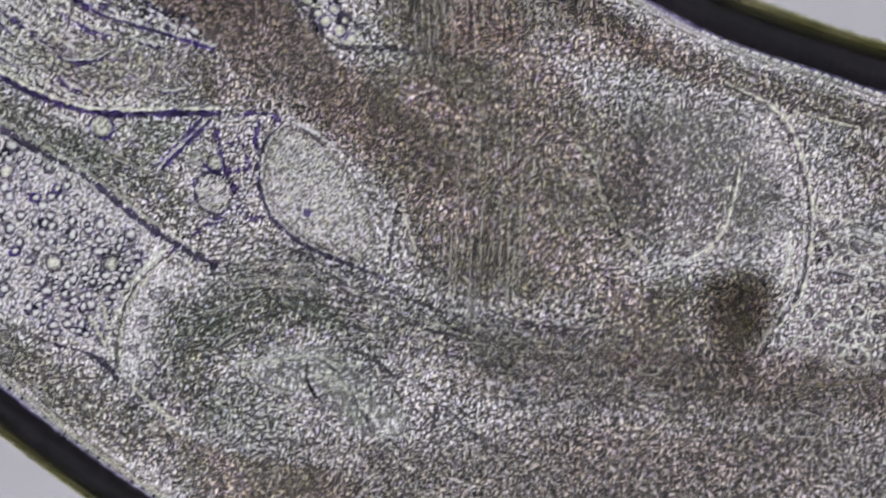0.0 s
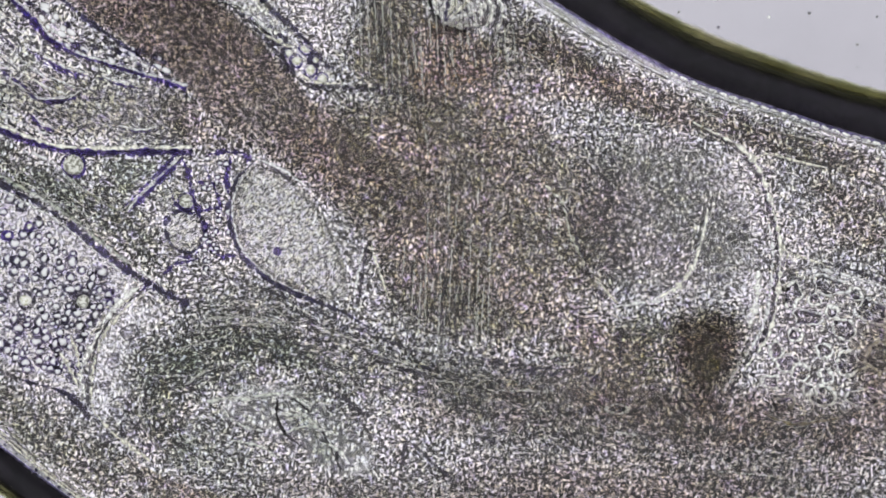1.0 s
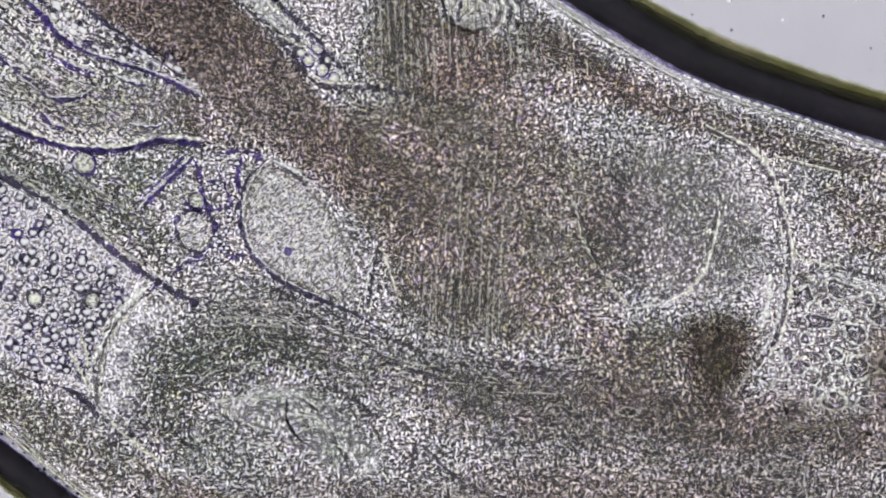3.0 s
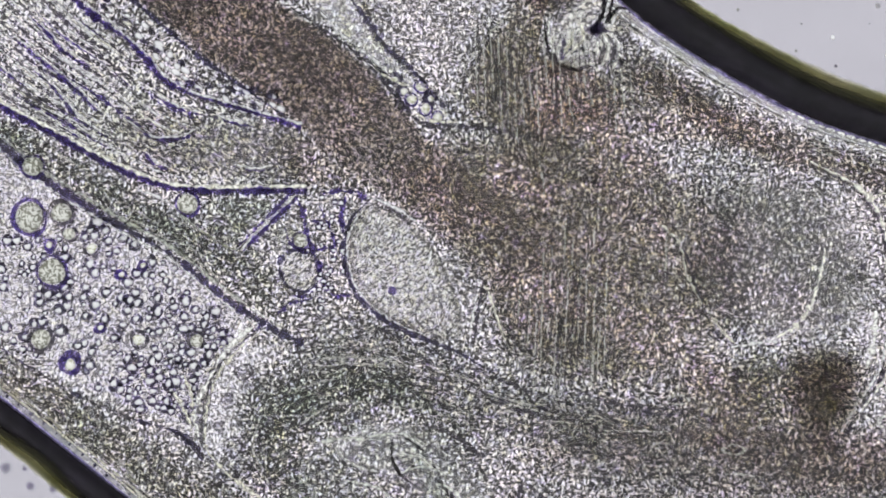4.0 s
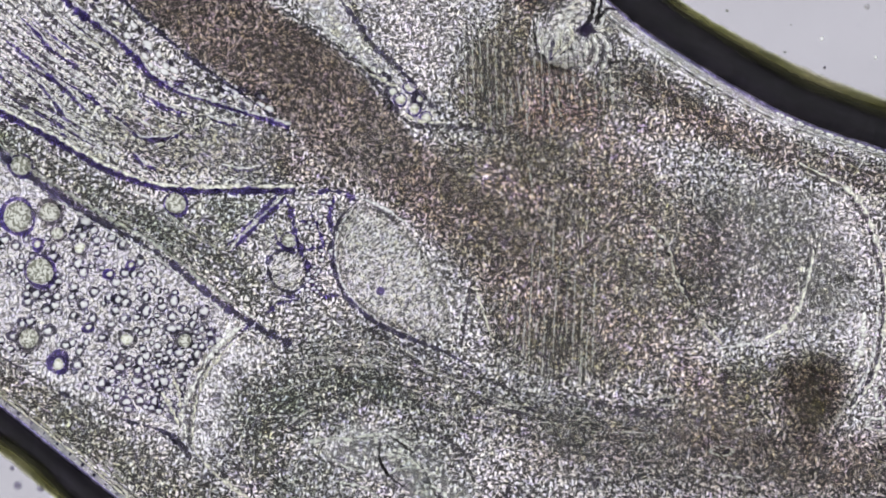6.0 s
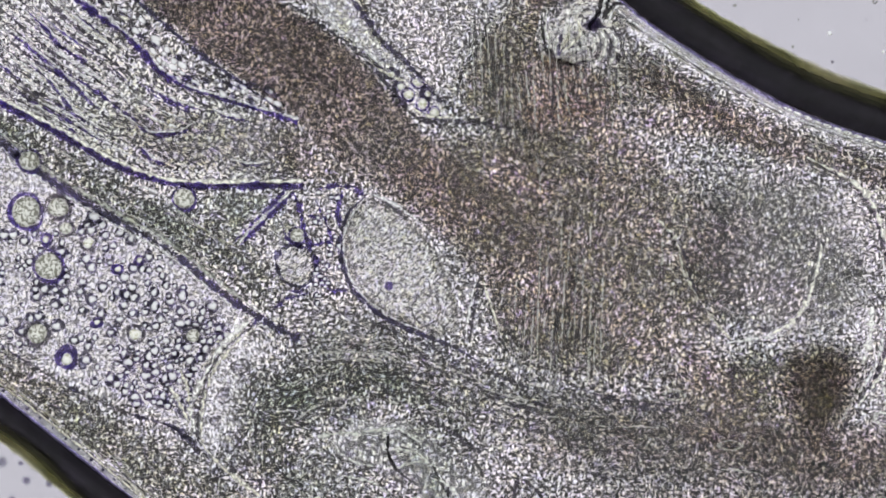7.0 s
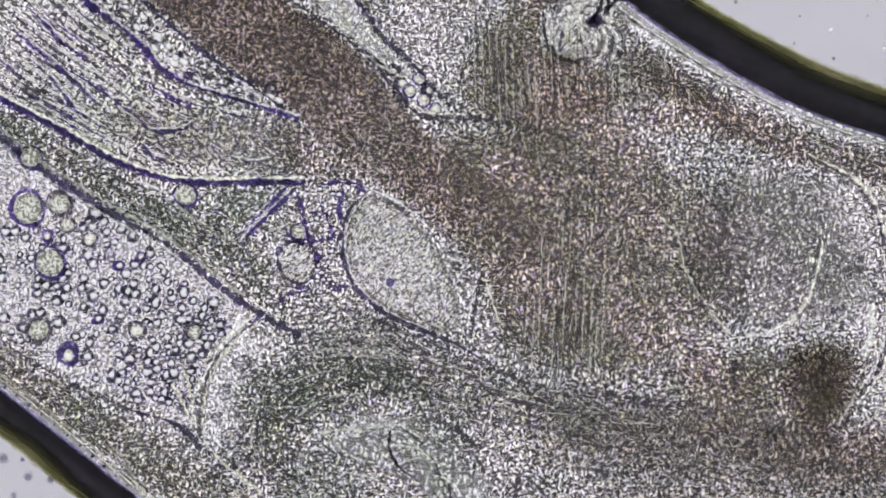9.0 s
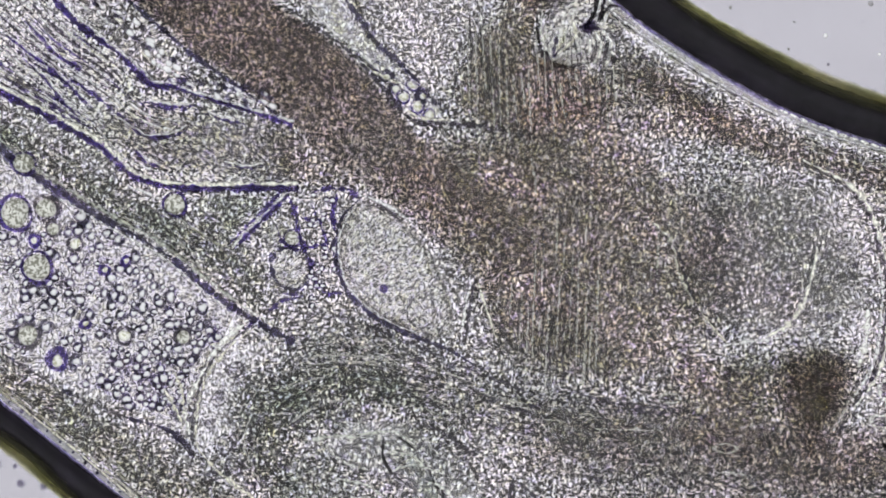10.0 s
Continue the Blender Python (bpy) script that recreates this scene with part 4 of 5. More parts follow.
def build_cells():
    rng = random.Random(9)
    dom = thing("cell_field", "pale field of clear cells beside round bulb", "cell field")
    dome("fluid", CELLS, 8, 8, M_CELL, dom, soft=0.25)
    for x, y, a, b, turn in ((1627, 631, 30, 14, 8), (1592, 711, 21, 17, 0), (1614, 727, 16, 15, 30), (1583, 786, 20, 13, -20), (1665, 575, 34, 18, 12), (1690, 650, 26, 20, -10), (1740, 620, 30, 22, 15),
                             (1700, 715, 27, 19, 5), (1752, 700, 24, 26, 40), (1655, 770, 28, 16, -5), (1722, 775, 30, 18, 10), (1600, 590, 16, 22, 5), (1560, 745, 15, 12, 0), (1800, 655, 26, 22, 0), (1605, 660, 15, 11, 0), (1640, 600, 11, 10, 0), (1668, 620, 12, 11, 0), (1712, 590, 14, 12, 0), (1660, 735, 11, 12, 0), (1630, 760, 12, 10, 0),
                             (1570, 690, 12, 16, 0), (1655, 690, 14, 12, 0)):
        a, b, pts = 0.85 * a, 0.85 * b, []
        for k in range(9):
            u = 2 * math.pi * k / 9
            q = 1 + rng.uniform(-0.28, 0.28)
            px, py = a * q * math.cos(u), b * q * math.sin(u)
            c, s = math.cos(radians(turn)), math.sin(radians(turn))
            pts.append((x + px * c - py * s, y + px * s + py * c))
        cell = thing("clear_cell", "small clear cell with thin slate and cream walls", "cell", "clear cells")
        dome("fluid", pts, 7, 14, M_LILAC, cell, soft=0.5, n=32, rings=6, uneven=1, full=0.45)
        tube("wall", [(x + (px - x) * 0.86, y + (py - y) * 0.82) for px, py in pts], 1.9, 19, M_SLATE, cell, uneven=1.4, closed=True)
        tube("wall_light", [(x + (px - x) * 1.12, y + (py - y) * 1.16) for px, py in pts], 2.3 if a < 24 else 1.7, 19, M_PEARL if a < 24 else M_WHITE, cell, uneven=0.9, closed=True)
    for path, r, m in (([(1640, 531), (1702, 546), (1765, 568), (1830, 590)], 3.5, M_SLATE), ([(1630, 540), (1700, 558), (1770, 580)], 2.2, M_WHITE), ([(1545, 800), (1600, 820), (1680, 810)], 2.4, M_CREAM)):
        tagged(tube("cell_seam", path, r, 26, m, uneven=0.5), "thin seam along edge of cell field", "seam", "cell seams")


def muscle(name, lab, left, right, mat, full):
    """A flat muscle of several fibres side by side, with fine threads on it."""
    ob = thing(name, lab, "muscle", "body muscles")
    a, b = np.array(left, float), np.array(right, float)
    count = 6 if name != "muscle_strip" else 4
    for k in range(count):
        p, q = (k - 0.12) / count, (k + 1.12) / count
        ribbon("fibre", [tuple(w) for w in a * (1 - p) + b * p], [tuple(w) for w in a * (1 - q) + b * q], 8, 26 + k % 2, mat, ob, soft=0.3, n=50, across=6, full=full * (0.5 if k in (0, count - 1) else 1.0), ends=0.15, uneven=7)
    add_threads(ob, left, right, {"striped_muscle": 36, "oblique_muscle": 50, "edge_muscle": 30, "lower_muscle": 14, "muscle_strip": 30}[name], len(name))


def build_lower():
    ph = thing("lower_bulb", "olive grey muscular bulb around pale lumen", "bulb")
    dome("muscle", [(430, 595), (375, 650), (352, 720), (352, 790), (400, 860), (520, 940), (700, 980), (880, 930), (930, 820), (830, 720), (680, 640), (520, 590)], 12, 22, M_GREEN, ph, soft=0.5, full=0.2)
    ribbon("ring_muscle", [(540, 930), (450, 850), (420, 760), (470, 680), (590, 640), (720, 660), (850, 730)], [(600, 890), (545, 830), (535, 785), (575, 745), (650, 728), (740, 735), (850, 790)], 10, 28, M_GREEN, ph,
           "dark olive ring muscle", soft=0.35, n=70, full=0.75, ends=0.25)
    add_threads(ph, [(540, 930), (450, 850), (400, 760), (450, 660), (590, 610), (760, 640), (880, 700)], [(590, 880), (515, 830), (505, 775), (565, 725), (650, 715), (750, 735), (860, 790)], 80, 5, 2.3)
    edge = [(462, 572), (425, 598), (384, 640), (360, 690), (351, 740), (352, 790), (385, 835)]
    tube("membrane", edge, 1.6, 32, M_SLATE, ph, "slate outer membrane", uneven=1.0)
    tube("edge_glint", offset(edge, 6), 2.0, 32, M_CREAM, ph, uneven=1.3)
    for x, y, r in ((422, 827, 16), (386, 842, 9), (404, 788, 17), (396, 706, 13), (424, 655, 15), (450, 860, 10), (382, 750, 9)):
        ring = [(x + r * math.cos(u) * (1 + 0.12 * math.sin(3 * u + x)), y + 0.9 * r * math.sin(u) * (1 + 0.12 * math.cos(2 * u + y))) for u in np.linspace(0, 2 * math.pi, 10)[:-1]]
        dome("vacuole", ring, 5, 30, M_LILAC, ph, "pale lilac vacuole", soft=0.5, n=28, rings=5, uneven=1, full=0.6)
        tube("vacuole_rim", ring, 1.7, 34, M_SLATE, ph, uneven=1.0, closed=True)
    for path, r in (([(452, 566), (420, 590), (392, 618), (376, 640)], 4.0), ([(372, 650), (352, 690), (338, 730), (344, 770)], 3.6), ([(318, 660), (332, 700), (336, 745)], 3.0), ([(300, 690), (318, 720), (334, 752)], 2.4), ([(362, 800), (395, 835), (440, 868), (470, 892)], 2.6), ([(430, 592), (404, 606), (380, 612)], 2.6)):
        tube("outer_strand", path, r, 31, M_PEARL if r > 3.2 else M_CREAM, ph, "cream strand outside bulb", uneven=1.0, jitter=3.5)
    tube("nip", [(285, 752), (318, 768), (340, 790), (352, 812)], 5.5, 30, M_INDIGO_SOLID, ph, "indigo pinched fold", uneven=0.6)
    lum = thing("lower_lumen", "pale lumen with black slits in lower bulb", "lumen")
    dome("fluid", LUMEN, 10, 12, M_LUMEN, lum, soft=0.25)
    dome("clear_fluid", [(690, 790), (728, 800), (762, 835), (797, 868), (815, 900), (772, 898), (722, 864), (694, 832)], 8, 14, M_CLEAR_BLUE, lum, "clear pale blue fluid", soft=0.5, full=1.0)
    for path, r in (([(689, 762), (684, 800), (700, 836), (728, 858)], 3.2), ([(755, 812), (772, 845), (790, 884)], 2.2), ([(788, 866), (798, 906)], 2.6), ([(700, 765), (725, 782), (748, 800)], 2.0)):
        tube("slit", path, r * 0.75, 26, M_BLACK, lum, "thin black slit", uneven=0.4)
    for path, r in (([(545, 782), (600, 772), (668, 776)], 2.4), ([(692, 836), (740, 822), (790, 838)], 2.0), ([(600, 846), (650, 856), (690, 880)], 2.6), ([(640, 770), (700, 764), (740, 786)], 2.6), ([(700, 800), (735, 806), (760, 830)], 2.4), ([(760, 850), (790, 862), (815, 890)], 2.6), ([(590, 790), (610, 815), (660, 832)], 2.2)):
        tube("fold", path, r, 26, M_PEARL, lum, uneven=0.9)
    mass = thing("central_tissue", "dense brown tissue in middle of larva body", "tissue")
    dome("flesh", [(640, 300), (740, 235), (880, 225), (960, 130), (1060, 140), (1150, 250), (1250, 330), (1300, 470), (1300, 590), (1200, 700), (1030, 700), (890, 640), (840, 560), (790, 450)], 10, 24, M_FLESH, mass, soft=0.3, full=0.9)
    dome("flesh", [(1180, 600), (1280, 620), (1380, 640), (1400, 760), (1350, 830), (1220, 800), (1150, 700)], 8, 24, M_FLESH, mass, soft=0.8, full=1.2)
    dome("flesh", [(1080, 70), (1180, 130), (1330, 220), (1430, 290), (1340, 285), (1220, 260), (1120, 240), (1070, 150)], 8, 24, M_FLESH, mass, soft=0.5, full=0.7)
    dome("flesh", [(1290, 780), (1400, 800), (1500, 760), (1600, 830), (1720, 830), (1780, 930), (1600, 1000), (1400, 990), (1280, 900)], 8, 24, M_DEEP, mass, soft=0.7, full=0.15)
    dome("flesh", [(480, 900), (760, 900), (1050, 850), (1300, 840), (1550, 860), (1800, 860), (1880, 1080), (1500, 1200), (1000, 1200), (520, 1120)], 8, 24, M_DEEP, mass, soft=0.7, full=0.6)
    ribbon("flesh", [(900, 700), (1000, 690), (1130, 690), (1260, 710), (1400, 730), (1540, 735), (1700, 760), (1900, 750)], [(900, 860), (1000, 870), (1130, 880), (1260, 880), (1400, 890), (1540, 900), (1700, 900), (1900, 890)], 8, 23, M_DEEP, mass, soft=0.42, n=60, across=14, full=1.0, ends=0.15, uneven=14, grit=60, run=(0.5, 0.5, 0.55, 0.75, 1.05, 1.0, 0.95, 0.95))
    dome("flesh", [(380, 868), (470, 900), (560, 925), (680, 950), (790, 975), (820, 1060), (640, 1090), (480, 1040)], 8, 23, M_FLESH, mass, soft=0.55, full=1.1)
    dome("flesh", [(1570, 330), (1660, 365), (1800, 400), (1900, 480), (1860, 570), (1740, 550), (1660, 505), (1620, 460), (1600, 390)], 8, 23, M_BAND, mass, soft=0.7, full=0.6)
    dome("flesh", [(1700, 640), (1800, 600), (1900, 680), (1880, 820), (1760, 830), (1700, 760)], 8, 23, M_FLESH, mass, soft=0.5, full=1.1)
    dome("flesh", [(470, 215), (540, 222), (600, 268), (665, 330), (640, 348), (560, 336), (500, 322), (465, 270)], 8, 23, M_BAND, mass, soft=0.6, full=0.6)
    dome("flesh", [(760, 225), (900, 205), (1010, 250), (980, 380), (880, 410), (790, 330)], 8, 23, M_FLESH, mass, soft=0.7, full=0.35)
    dome("flesh", [(1180, 300), (1300, 290), (1400, 330), (1400, 470), (1330, 570), (1230, 560), (1180, 440)], 8, 23, M_FLESH, mass, soft=0.8, full=0.12)
    dome("flesh", [(920, -120), (892, 10), (848, 70), (818, 130), (803, 205), (900, 250), (1000, 240), (1120, 200), (1060, 135), (965, 130), (945, 40), (985, -120)], 8, 24, M_FLESH, mass, soft=0.25, full=1.0)
    muscle("striped_muscle", "vertically striped brown muscle in body tissue", [(820, 20), (840, 130), (860, 230), (880, 330), (880, 470), (870, 600), (880, 710)], [(1120, 80), (1140, 160), (1160, 240), (1180, 340), (1180, 470), (1170, 600), (1150, 720)], M_FIBRE, 0.34)
    muscle("oblique_muscle", "grey oblique muscle fibres below oval vesicle", [(480, 590), (640, 570), (760, 618), (880, 665), (1020, 700), (1250, 715)], [(540, 690), (650, 690), (760, 735), (880, 780), (1020, 800), (1250, 800)], M_FIBRE_LOW, 0.46)
    muscle("edge_muscle", "olive brown muscle layer under body edge", [(-100, 620), (60, 728), (180, 815), (300, 905), (420, 985)], [(-60, 570), (90, 680), (220, 755), (340, 830), (470, 900)], M_OLIVE, 0.7)
    muscle("edge_muscle", "olive brown muscle layer under body edge", [(1110, 75), (1200, 130), (1330, 205), (1480, 262), (1640, 310), (1800, 360)], [(1080, 150), (1180, 190), (1320, 270), (1470, 320), (1630, 365), (1790, 420)], M_BAND, 0.85)
    muscle("lower_muscle", "dense brown muscle in lower body tissue", [(1040, 800), (1180, 790), (1320, 800), (1460, 830), (1620, 850), (1800, 860)], [(1000, 1080), (1180, 1090), (1320, 1090), (1460, 1090), (1620, 1090), (1800, 1090)], M_DEEP, 0.15)
    muscle("muscle_strip", "olive muscle strip between membrane and cavity", [(-140, 120), (0, 205), (100, 262), (200, 318), (300, 365), (420, 425), (545, 520)], [(-140, 140), (0, 250), (100, 328), (200, 388), (290, 435), (400, 520), (520, 590)], M_GREEN, 0.85)
    bands = thing("fibre_bands", "fine upright pale and dark fibres in striped muscle", "muscle fibres")
    rng = random.Random(31)
    for k in range(44):
        x = 832 + 6.8 * k + rng.uniform(-1.5, 1.5)
        y0, y1 = 30 + 0.3 * (x - 836) + rng.uniform(-40, 90), 215 + rng.uniform(-70, 60)
        lean = rng.uniform(-3, 3) + 6
        tube("fibre", [(x, y0), (x + lean * 0.2, (2 * y0 + y1) / 3), (x + lean * 0.6, (y0 + 2 * y1) / 3), (x + lean, y1)], rng.uniform(0.9, 1.6), 36, M_THREAD_DARK if k % 2 else M_THREAD_PALE, bands, uneven=0.7, taper=0.3, sides=8)
    for k in range(26):
        x = 930 + 5.6 * k + rng.uniform(-1.5, 1.5)
        y0, y1 = 500 + rng.uniform(-80, 90), 660 + rng.uniform(-80, 60)
        tube("fibre", [(x, y0), (x - 2, (2 * y0 + y1) / 3), (x - 5, (y0 + 2 * y1) / 3), (x - 6, y1)], rng.uniform(0.8, 1.3), 36, M_THREAD_DARK if k % 2 else M_THREAD_PALE, bands, uneven=0.7, taper=0.3, sides=8)
    for x, y, a, b in ((1190, 704, 19, 8), (1288, 792, 20, 8)):
        ring = [(x + a * math.cos(u), y + b * math.sin(u)) for u in np.linspace(0, 2 * math.pi, 9)[:-1]]
        gran = thing("oval_granule", "small oval ringed granule in lower body tissue", "granule", "oval granules")
        dome("core", ring, 4, 33, M_DUSK, gran, soft=0.6, n=24, rings=5, uneven=1, full=0.6)
        tube("rim", ring, 1.6, 36, M_THREAD_PALE, gran, uneven=0.9, closed=True)
    for x, y, a, b in ((1066, 848, 14, 10), (1338, 852, 14, 8), (1222, 800, 16, 8), (1246, 734, 18, 6), (1110, 726, 30, 6), (950, 716, 26, 6), (880, 706, 14, 9), (745, 640, 12, 8), (800, 650, 14, 8), (620, 735, 10, 10), (590, 745, 9, 7),
                       (1470, 560, 10, 9), (1302, 588, 16, 8), (1345, 584, 14, 8), (1258, 590, 8, 14), (1395, 520, 9, 8), (1515, 470, 9, 8), (1490, 640, 12, 10)):
        ring = [(x + a * math.cos(u) * (1 + 0.3 * math.sin(2 * u + y)), y + b * math.sin(u) * (1 + 0.3 * math.cos(3 * u + x))) for u in np.linspace(0, 2 * math.pi, 9)[:-1]]
        tagged(dome("violet_smudge", ring, 4, 34, M_DUSK, soft=0.7, n=24, rings=5, uneven=4), "small blurred violet smudge in body tissue", "smudge", "violet smudges")
    # dark streaks between the muscles
    for path, r in (([(800, 640), (860, 662), (930, 690), (1000, 712)], 3.0), ([(640, 570), (720, 602), (790, 632)], 3.2), ([(800, 770), (830, 795), (850, 805)], 6.0), ([(880, 720), (940, 728), (990, 742)], 2.6), ([(740, 745), (790, 765), (830, 790)], 3.5),
                    ([(1010, 690), (1060, 705), (1120, 718), (1200, 722)], 2.6), ([(985, 560), (978, 620), (982, 690)], 1.8), ([(1004, 560), (1000, 620), (1004, 680)], 1.8), ([(1018, 570), (1014, 640)], 1.5), ([(1296, 640), (1293, 700), (1292, 762)], 2.2), ([(1120, 722), (1165, 730), (1215, 728)], 3.6), ([(917, 835), (910, 870), (900, 912)], 3.4), ([(920, 848), (955, 880), (1003, 925)], 2.4)):
        tagged(tube("tissue_streak", path, r, 34, M_SLATE, uneven=0.7), "thin dark streak in body tissue", "streak", "tissue streaks")


def add_threads(owner, left, right, count, seed, most=1.8):
    """Fine single threads lying along a muscle, pale and dark."""
    rng = random.Random(seed)
    a, b = spline(left, 100), spline(right, 100)
    for _ in range(count):
        v, i0 = rng.uniform(0.02, 0.98), rng.randint(2, 84)
        i1 = min(98, i0 + rng.randint(6, 18))
        line = (a * (1 - v) + b * v)[i0:i1]
        line = line + np.array([rng.uniform(-4, 4), rng.uniform(-4, 4)])
        tube("thread", [tuple(q) for q in line[:: max(1, len(line) // 5)]], rng.uniform(1.0, most), 36, rng.choice([M_THREAD_DARK, M_THREAD_DARK, M_THREAD_PALE]), owner, uneven=0.9, taper=0.45, jitter=2.5, sides=8)


# ---- droplets ----
RIM = {k: [ring_mesh("rim", m, 1.2 if k in ("fine", "faint", "dusk") else 1.0, w, seed=k + str(i)) for i in range(5)] for k, m, w in (("violet", M_VIOLET, 0.125), ("thick", M_VIOLET, 0.44), ("slate", M_SLATE, 0.24), ("fine", M_SMOKE, 0.50), ("faint", M_SMOKE, 0.44), ("dusk", M_SMOKE, 0.62))}
CORE = {k: [lens_mesh("core", m, q, 0.5, lumps=lump, seed=i) for i in range(5)] for k, m, q, lump in (("pale", M_OIL_PALE, 0.9, 0.05), ("oil", M_OIL, 0.72, 0.12), ("bead", M_BEAD, 1.02, 0.24))}


DRIFT = []  # droplets that the second wave pushes along the cavity


def droplet(name, x, y, r, z, rim, core, label, group):
    d = thing(name, label, "droplet", group)
    d.location = P(x, y, z)
    slack = 0.26 if r < 9 else 0.06
    d.scale = (r / 1000 * (1 + slack * ((int(x * 3) % 7) / 6 - 0.5)), r / 1000 * (1 + slack * ((int(y * 3) % 7) / 6 - 0.5)), r / 1000 * (0.6 if r > 12 else 0.9))
    placed("rim", RIM[rim][int(x + y) % 5], d)
    placed("core", CORE[core][int(x * 2 + y) % 5], d)
    if x < 440 and y > 300:
        DRIFT.append((d, x, y, z))
    return d


def build_droplets():
    lab = "round oil droplet with violet rim in body cavity"
    big = ((85, 478, 27, "violet", "pale"), (45, 382, 30, "violet", "pale"), (102, 374, 21, "slate", "pale"), (117, 641, 21, "thick", "oil"), (80, 431, 12, "thick", "oil"), (65, 597, 20, "slate", "pale"), (238, 598, 15, "slate", "oil"),
           (115, 411, 13, "slate", "pale"), (155, 437, 13, "slate", "oil"), (245, 467, 11, "thick", "oil"), (207, 483, 11, "thick", "oil"), (166, 389, 9, "fine", "bead"), (170, 577, 10, "thick", "oil"), 
           (60, 378, 9, "fine", "bead"), (340, 600, 14, "slate", "pale"), (-60, 420, 22, "violet", "pale"), (-40, 540, 18, "slate", "pale"), (-110, 350, 25, "violet", "pale"))
    for x, y, r, rim, core in big:
        droplet("oil_droplet", x, y, r * (0.74 if rim == "thick" else 1.0), 16, rim, core, lab, "large oil droplets")
    for x, y, r, rim, core in ((325, 358, 21, "violet", "pale"), (525, 423, 15, "violet", "pale"), (52, 292, 21, "violet", "pale")):
        droplet("oil_droplet", x, y, r, 30, rim, core, "round pale droplet with violet rim under gut membrane", "large oil droplets")
    for x, y, r in ((720, 174, 11), (745, 190, 12), (766, 206, 11), (737, 152, 11), (706, 160, 8), (690, 138, 8), (672, 120, 7), (755, 172, 8), (700, 185, 7)):
        droplet("tissue_bead", x, y, r, 22, "violet" if r > 10 else "fine", "oil", "small bright bead in strip beside brown gut", "tissue beads")
    rng = random.Random(21)
    field = spline(CAVITY, 60, True)
    spots = [(x, y, r) for x, y, r, _, _ in big]
    centres = [(230, 640, 60), (300, 600, 40), (350, 585, 34), (230, 560, 60), (40, 600, 30), (140, 500, 70), (180, 420, 40), (90, 530, 50), (280, 510, 50), (310, 690, 40), (60, 440, 45), (200, 680, 45), (-70, 480, 80), (150, 610, 60), (300, 650, 34), (325, 700, 26), (385, 596, 24), (270, 710, 26), (345, 640, 30)]
    made = 0
    for _ in range(6000):
        if made >= 225:
            break
        cx, cy, sd = rng.choice(centres)
        x, y = rng.gauss(cx, sd * 0.7), rng.gauss(cy, sd * 0.55)
        r = rng.choice([3.2, 3.8, 4.6, 5.2, 5.8, 6.4, 7.2])
        if distance_to(field, np.array([x]), np.array([y]))[0] < r + 3 or any((x - a) ** 2 + (y - b) ** 2 < (0.9 * r + 0.9 * c + 1) ** 2 for a, b, c in spots):
            continue
        spots.append((x, y, r))
        droplet("fat_globule", x, y, r, 14, rng.choice(["fine", "dusk", "faint"]), "bead", "tiny bright fat globule with dark rim", "fat globules")
        made += 1
    for x, y, a, b, turn in ((88, 440, 14, 24, 0), (112, 490, 12, 22, -20), (70, 505, 18, 10, 10), (325, 600, 16, 30, 10), (360, 575, 34, 16, -15), (262, 660, 30, 20, 30), (235, 640, 22, 30, 0), (200, 588, 14, 22, 0),
                             (150, 560, 20, 12, 0), (60, 412, 26, 16, 30), (298, 700, 16, 26, -30), (130, 640, 12, 26, 0), (190, 470, 24, 12, 20), (150, 400, 14, 26, 20), (40, 585, 24, 14, 0), (300, 545, 22, 12, 30), (335, 650, 16, 26, 20), (300, 640, 24, 14, 20), (318, 735, 14, 22, -40), (385, 592, 26, 10, -30)):
        c, q = math.cos(radians(turn)), math.sin(radians(turn))
        ring = [(x + a * w * math.cos(u) * c - b * w * math.sin(u) * q, y + a * w * math.cos(u) * q + b * w * math.sin(u) * c) for u, w in ((2 * math.pi * k / 9, rng.uniform(0.6, 1.3)) for k in range(9))]
        tagged(dome("dusky_patch", ring, 4, 10, M_DUSK, soft=0.7, n=32, rings=6, uneven=5), "dusky violet patch of fluid among fat globules", "fluid patch", "dusky patches")


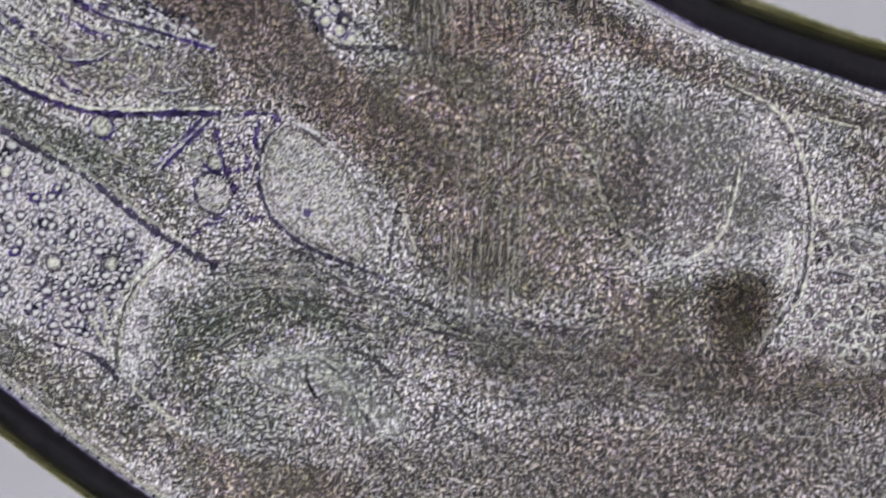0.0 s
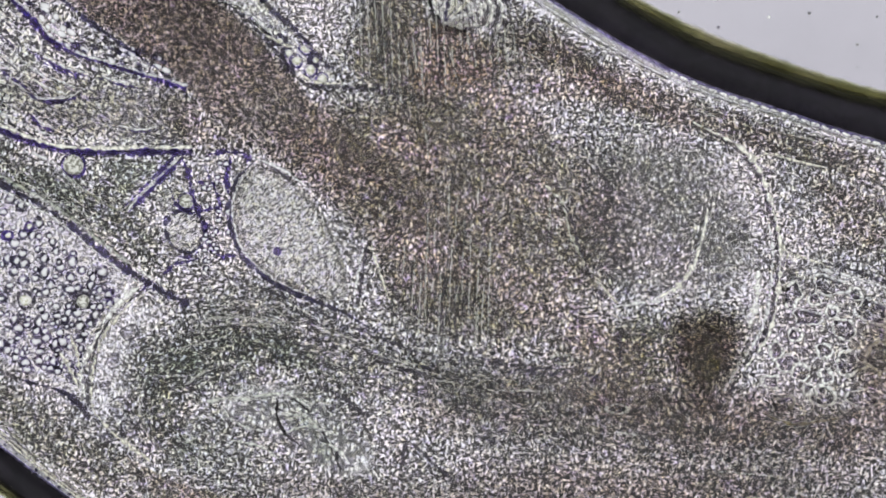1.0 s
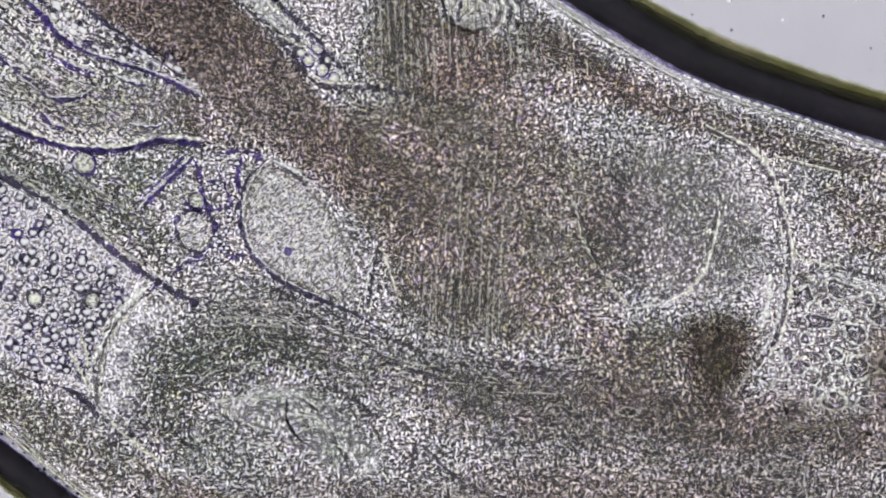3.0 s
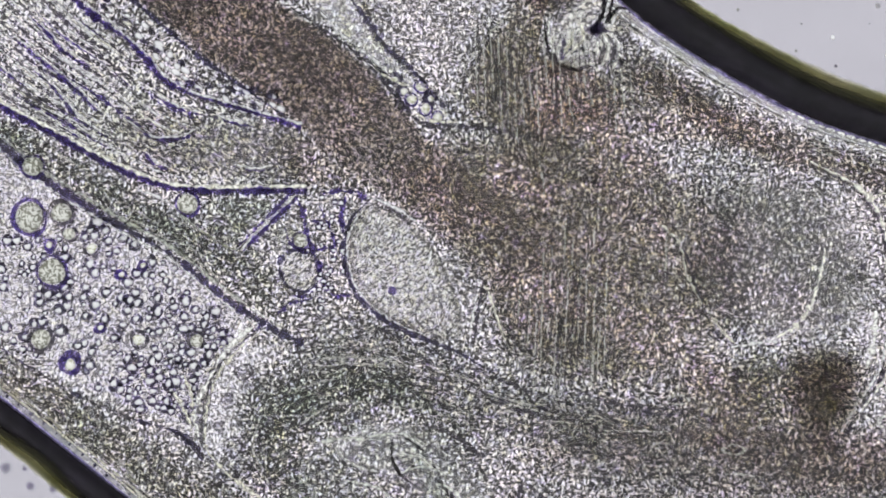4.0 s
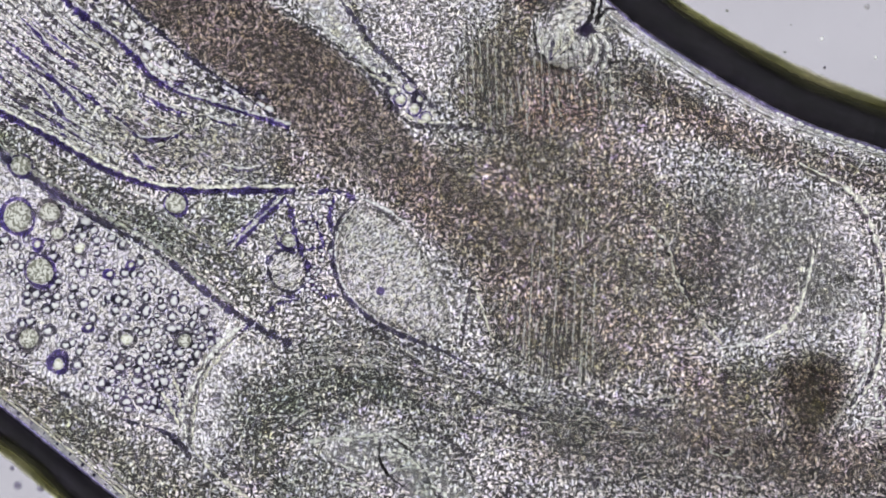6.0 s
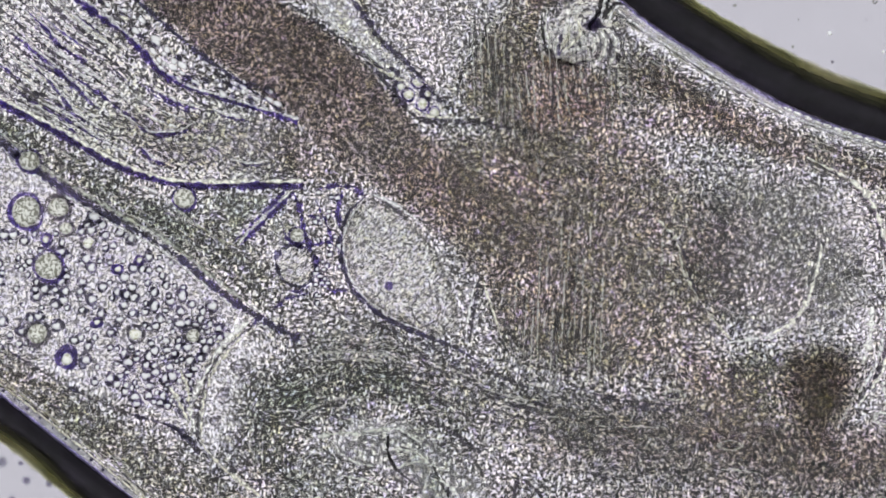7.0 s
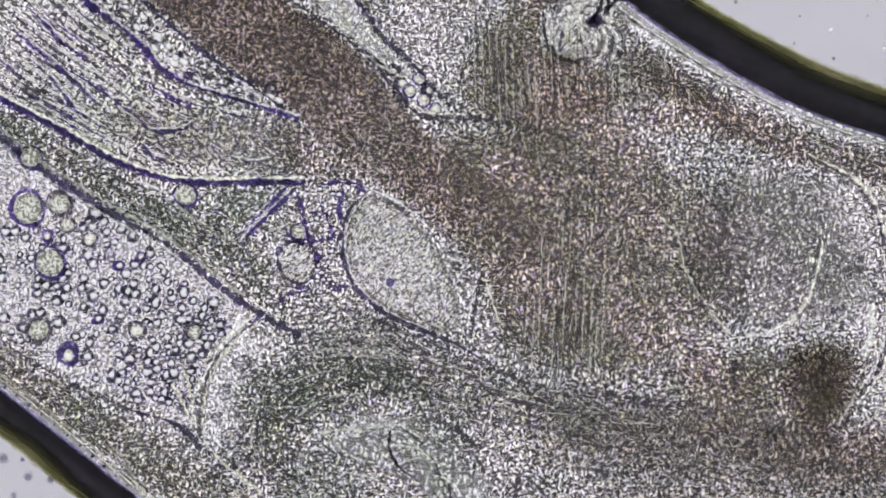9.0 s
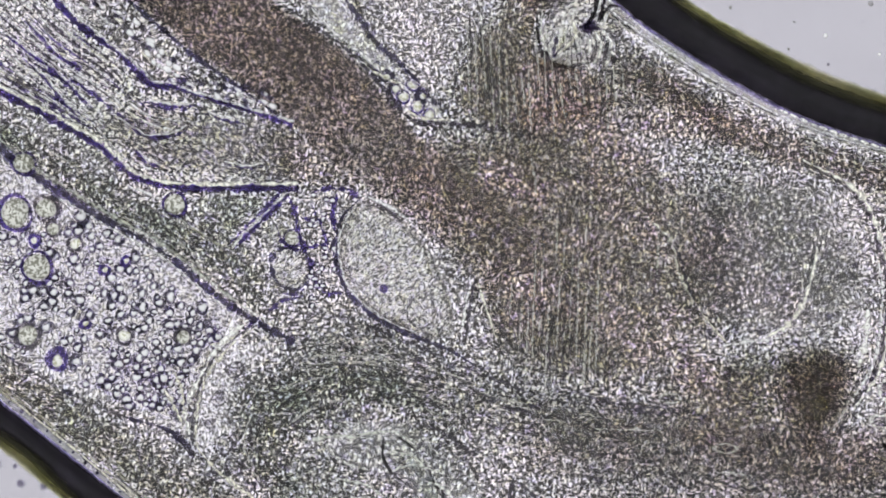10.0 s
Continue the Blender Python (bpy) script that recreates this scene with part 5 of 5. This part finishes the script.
def build_specks():
    for x, y, r, m in ((1717, 146, 4, M_SPECK), (1752, 96, 4, M_SPECK), (1717, 186, 3, M_SPECK), (1400, 88, 4, M_SPECK), (1470, 115, 5, M_SPECK), (1545, 8, 8, M_SPECK), (1297, 15, 5, M_SPECK), (1465, 64, 7, M_BEAD), (1560, 97, 5, M_BEAD),
                       (1632, 90, 5, M_SPECK), (1690, 60, 5, M_BEAD), (2, 824, 11, M_SPECK), (45, 856, 9, M_SPECK), (86, 862, 8, M_SPECK), (36, 826, 5, M_SPECK), (20, 890, 7, M_SPECK), (90, 905, 8, M_SPECK), (1530, 40, 3, M_SPECK), (1410, 40, 3, M_SPECK)):
        if x < 300:
            ring = [(x + 1.1 * r * math.cos(u), y + 1.1 * r * math.sin(u)) for u in np.linspace(0, 2 * math.pi, 10)[:-1]]
            tagged(dome("debris_speck", ring, 3, 9, M_SPECK_DARK, soft=0.95, n=24, rings=6, uneven=2), "blurred violet speck of debris in mounting water", "speck", "debris specks")
            continue
        d = tagged(new("debris_speck", lens_mesh("debris_speck", m, r / 1500, 0.5, 5, 12)), "pale speck of debris in mounting water" if m is M_BEAD else "dark speck of debris in mounting water", "speck", "debris specks")
        d.location = P(x, y, 9)


# ---- the gut's wave: seconds, where it is along the plan, how far it lifts ----
WAVES = [(0, 560, 0), (2.2, 560, 0), (2.6, 560, 3), (2.9, 500, 15), (3.1, 455, 20), (3.3, 415, 24), (3.4, 390, 26), (3.5, 360, 27), (3.6, 320, 20), (3.7, 280, 12), (3.9, 220, 4), (4.3, 200, 0),
         (8.9, -150, 0), (9.2, 0, 12), (9.4, 85, 20), (9.6, 130, 27), (9.8, 174, 30), (10.0, 218, 33)]


def lift_at(x, t, c, amp):
    """The first wave passes as a hump, the second comes in as a front."""
    if t < 6:
        return amp * math.exp(-((x - c) / (62 if x < c else 105)) ** 2)
    return amp * float(smooth((c + 38 - x) / 76))


def motions():
    for ob, mid, z, side, share in MOVING:
        rows = []
        for t, c, amp in WAVES:
            x = mid[0] - (70 if side > 0 else 0)
            lift = share * lift_at(x, t, c, amp)
            slope = share * (lift_at(x + 2, t, c, amp) - lift_at(x - 2, t, c, amp)) / 4
            rows.append((t, pose(*P(mid[0] + (0.1 if side > 0 else -0.2) * lift, mid[1] + side * lift, z), 0, 0, math.degrees(math.atan(-side * slope)))))
        walk(ob, rows)
    for ob, x, y, z in DRIFT:
        push = 14 * math.exp(-((x - 220) ** 2 + (y - 420) ** 2) / 80000)
        dx, dy = (-7, 6) if z > 20 else (-push, -0.25 * push)
        walk(ob, [(t, pose(*P(x + k * dx, y + k * dy, z))) for t, k in ((0, 0), (8.9, 0), (9.3, 0.25), (9.5, 0.55), (9.8, 0.9), (10, 1))])


build_stage()
build_body()
build_wall()
build_chamber()
build_gut()
build_junction()
build_oval()
build_sac()
build_bulb()
build_cells()
build_lower()
build_droplets()
build_specks()
motions()
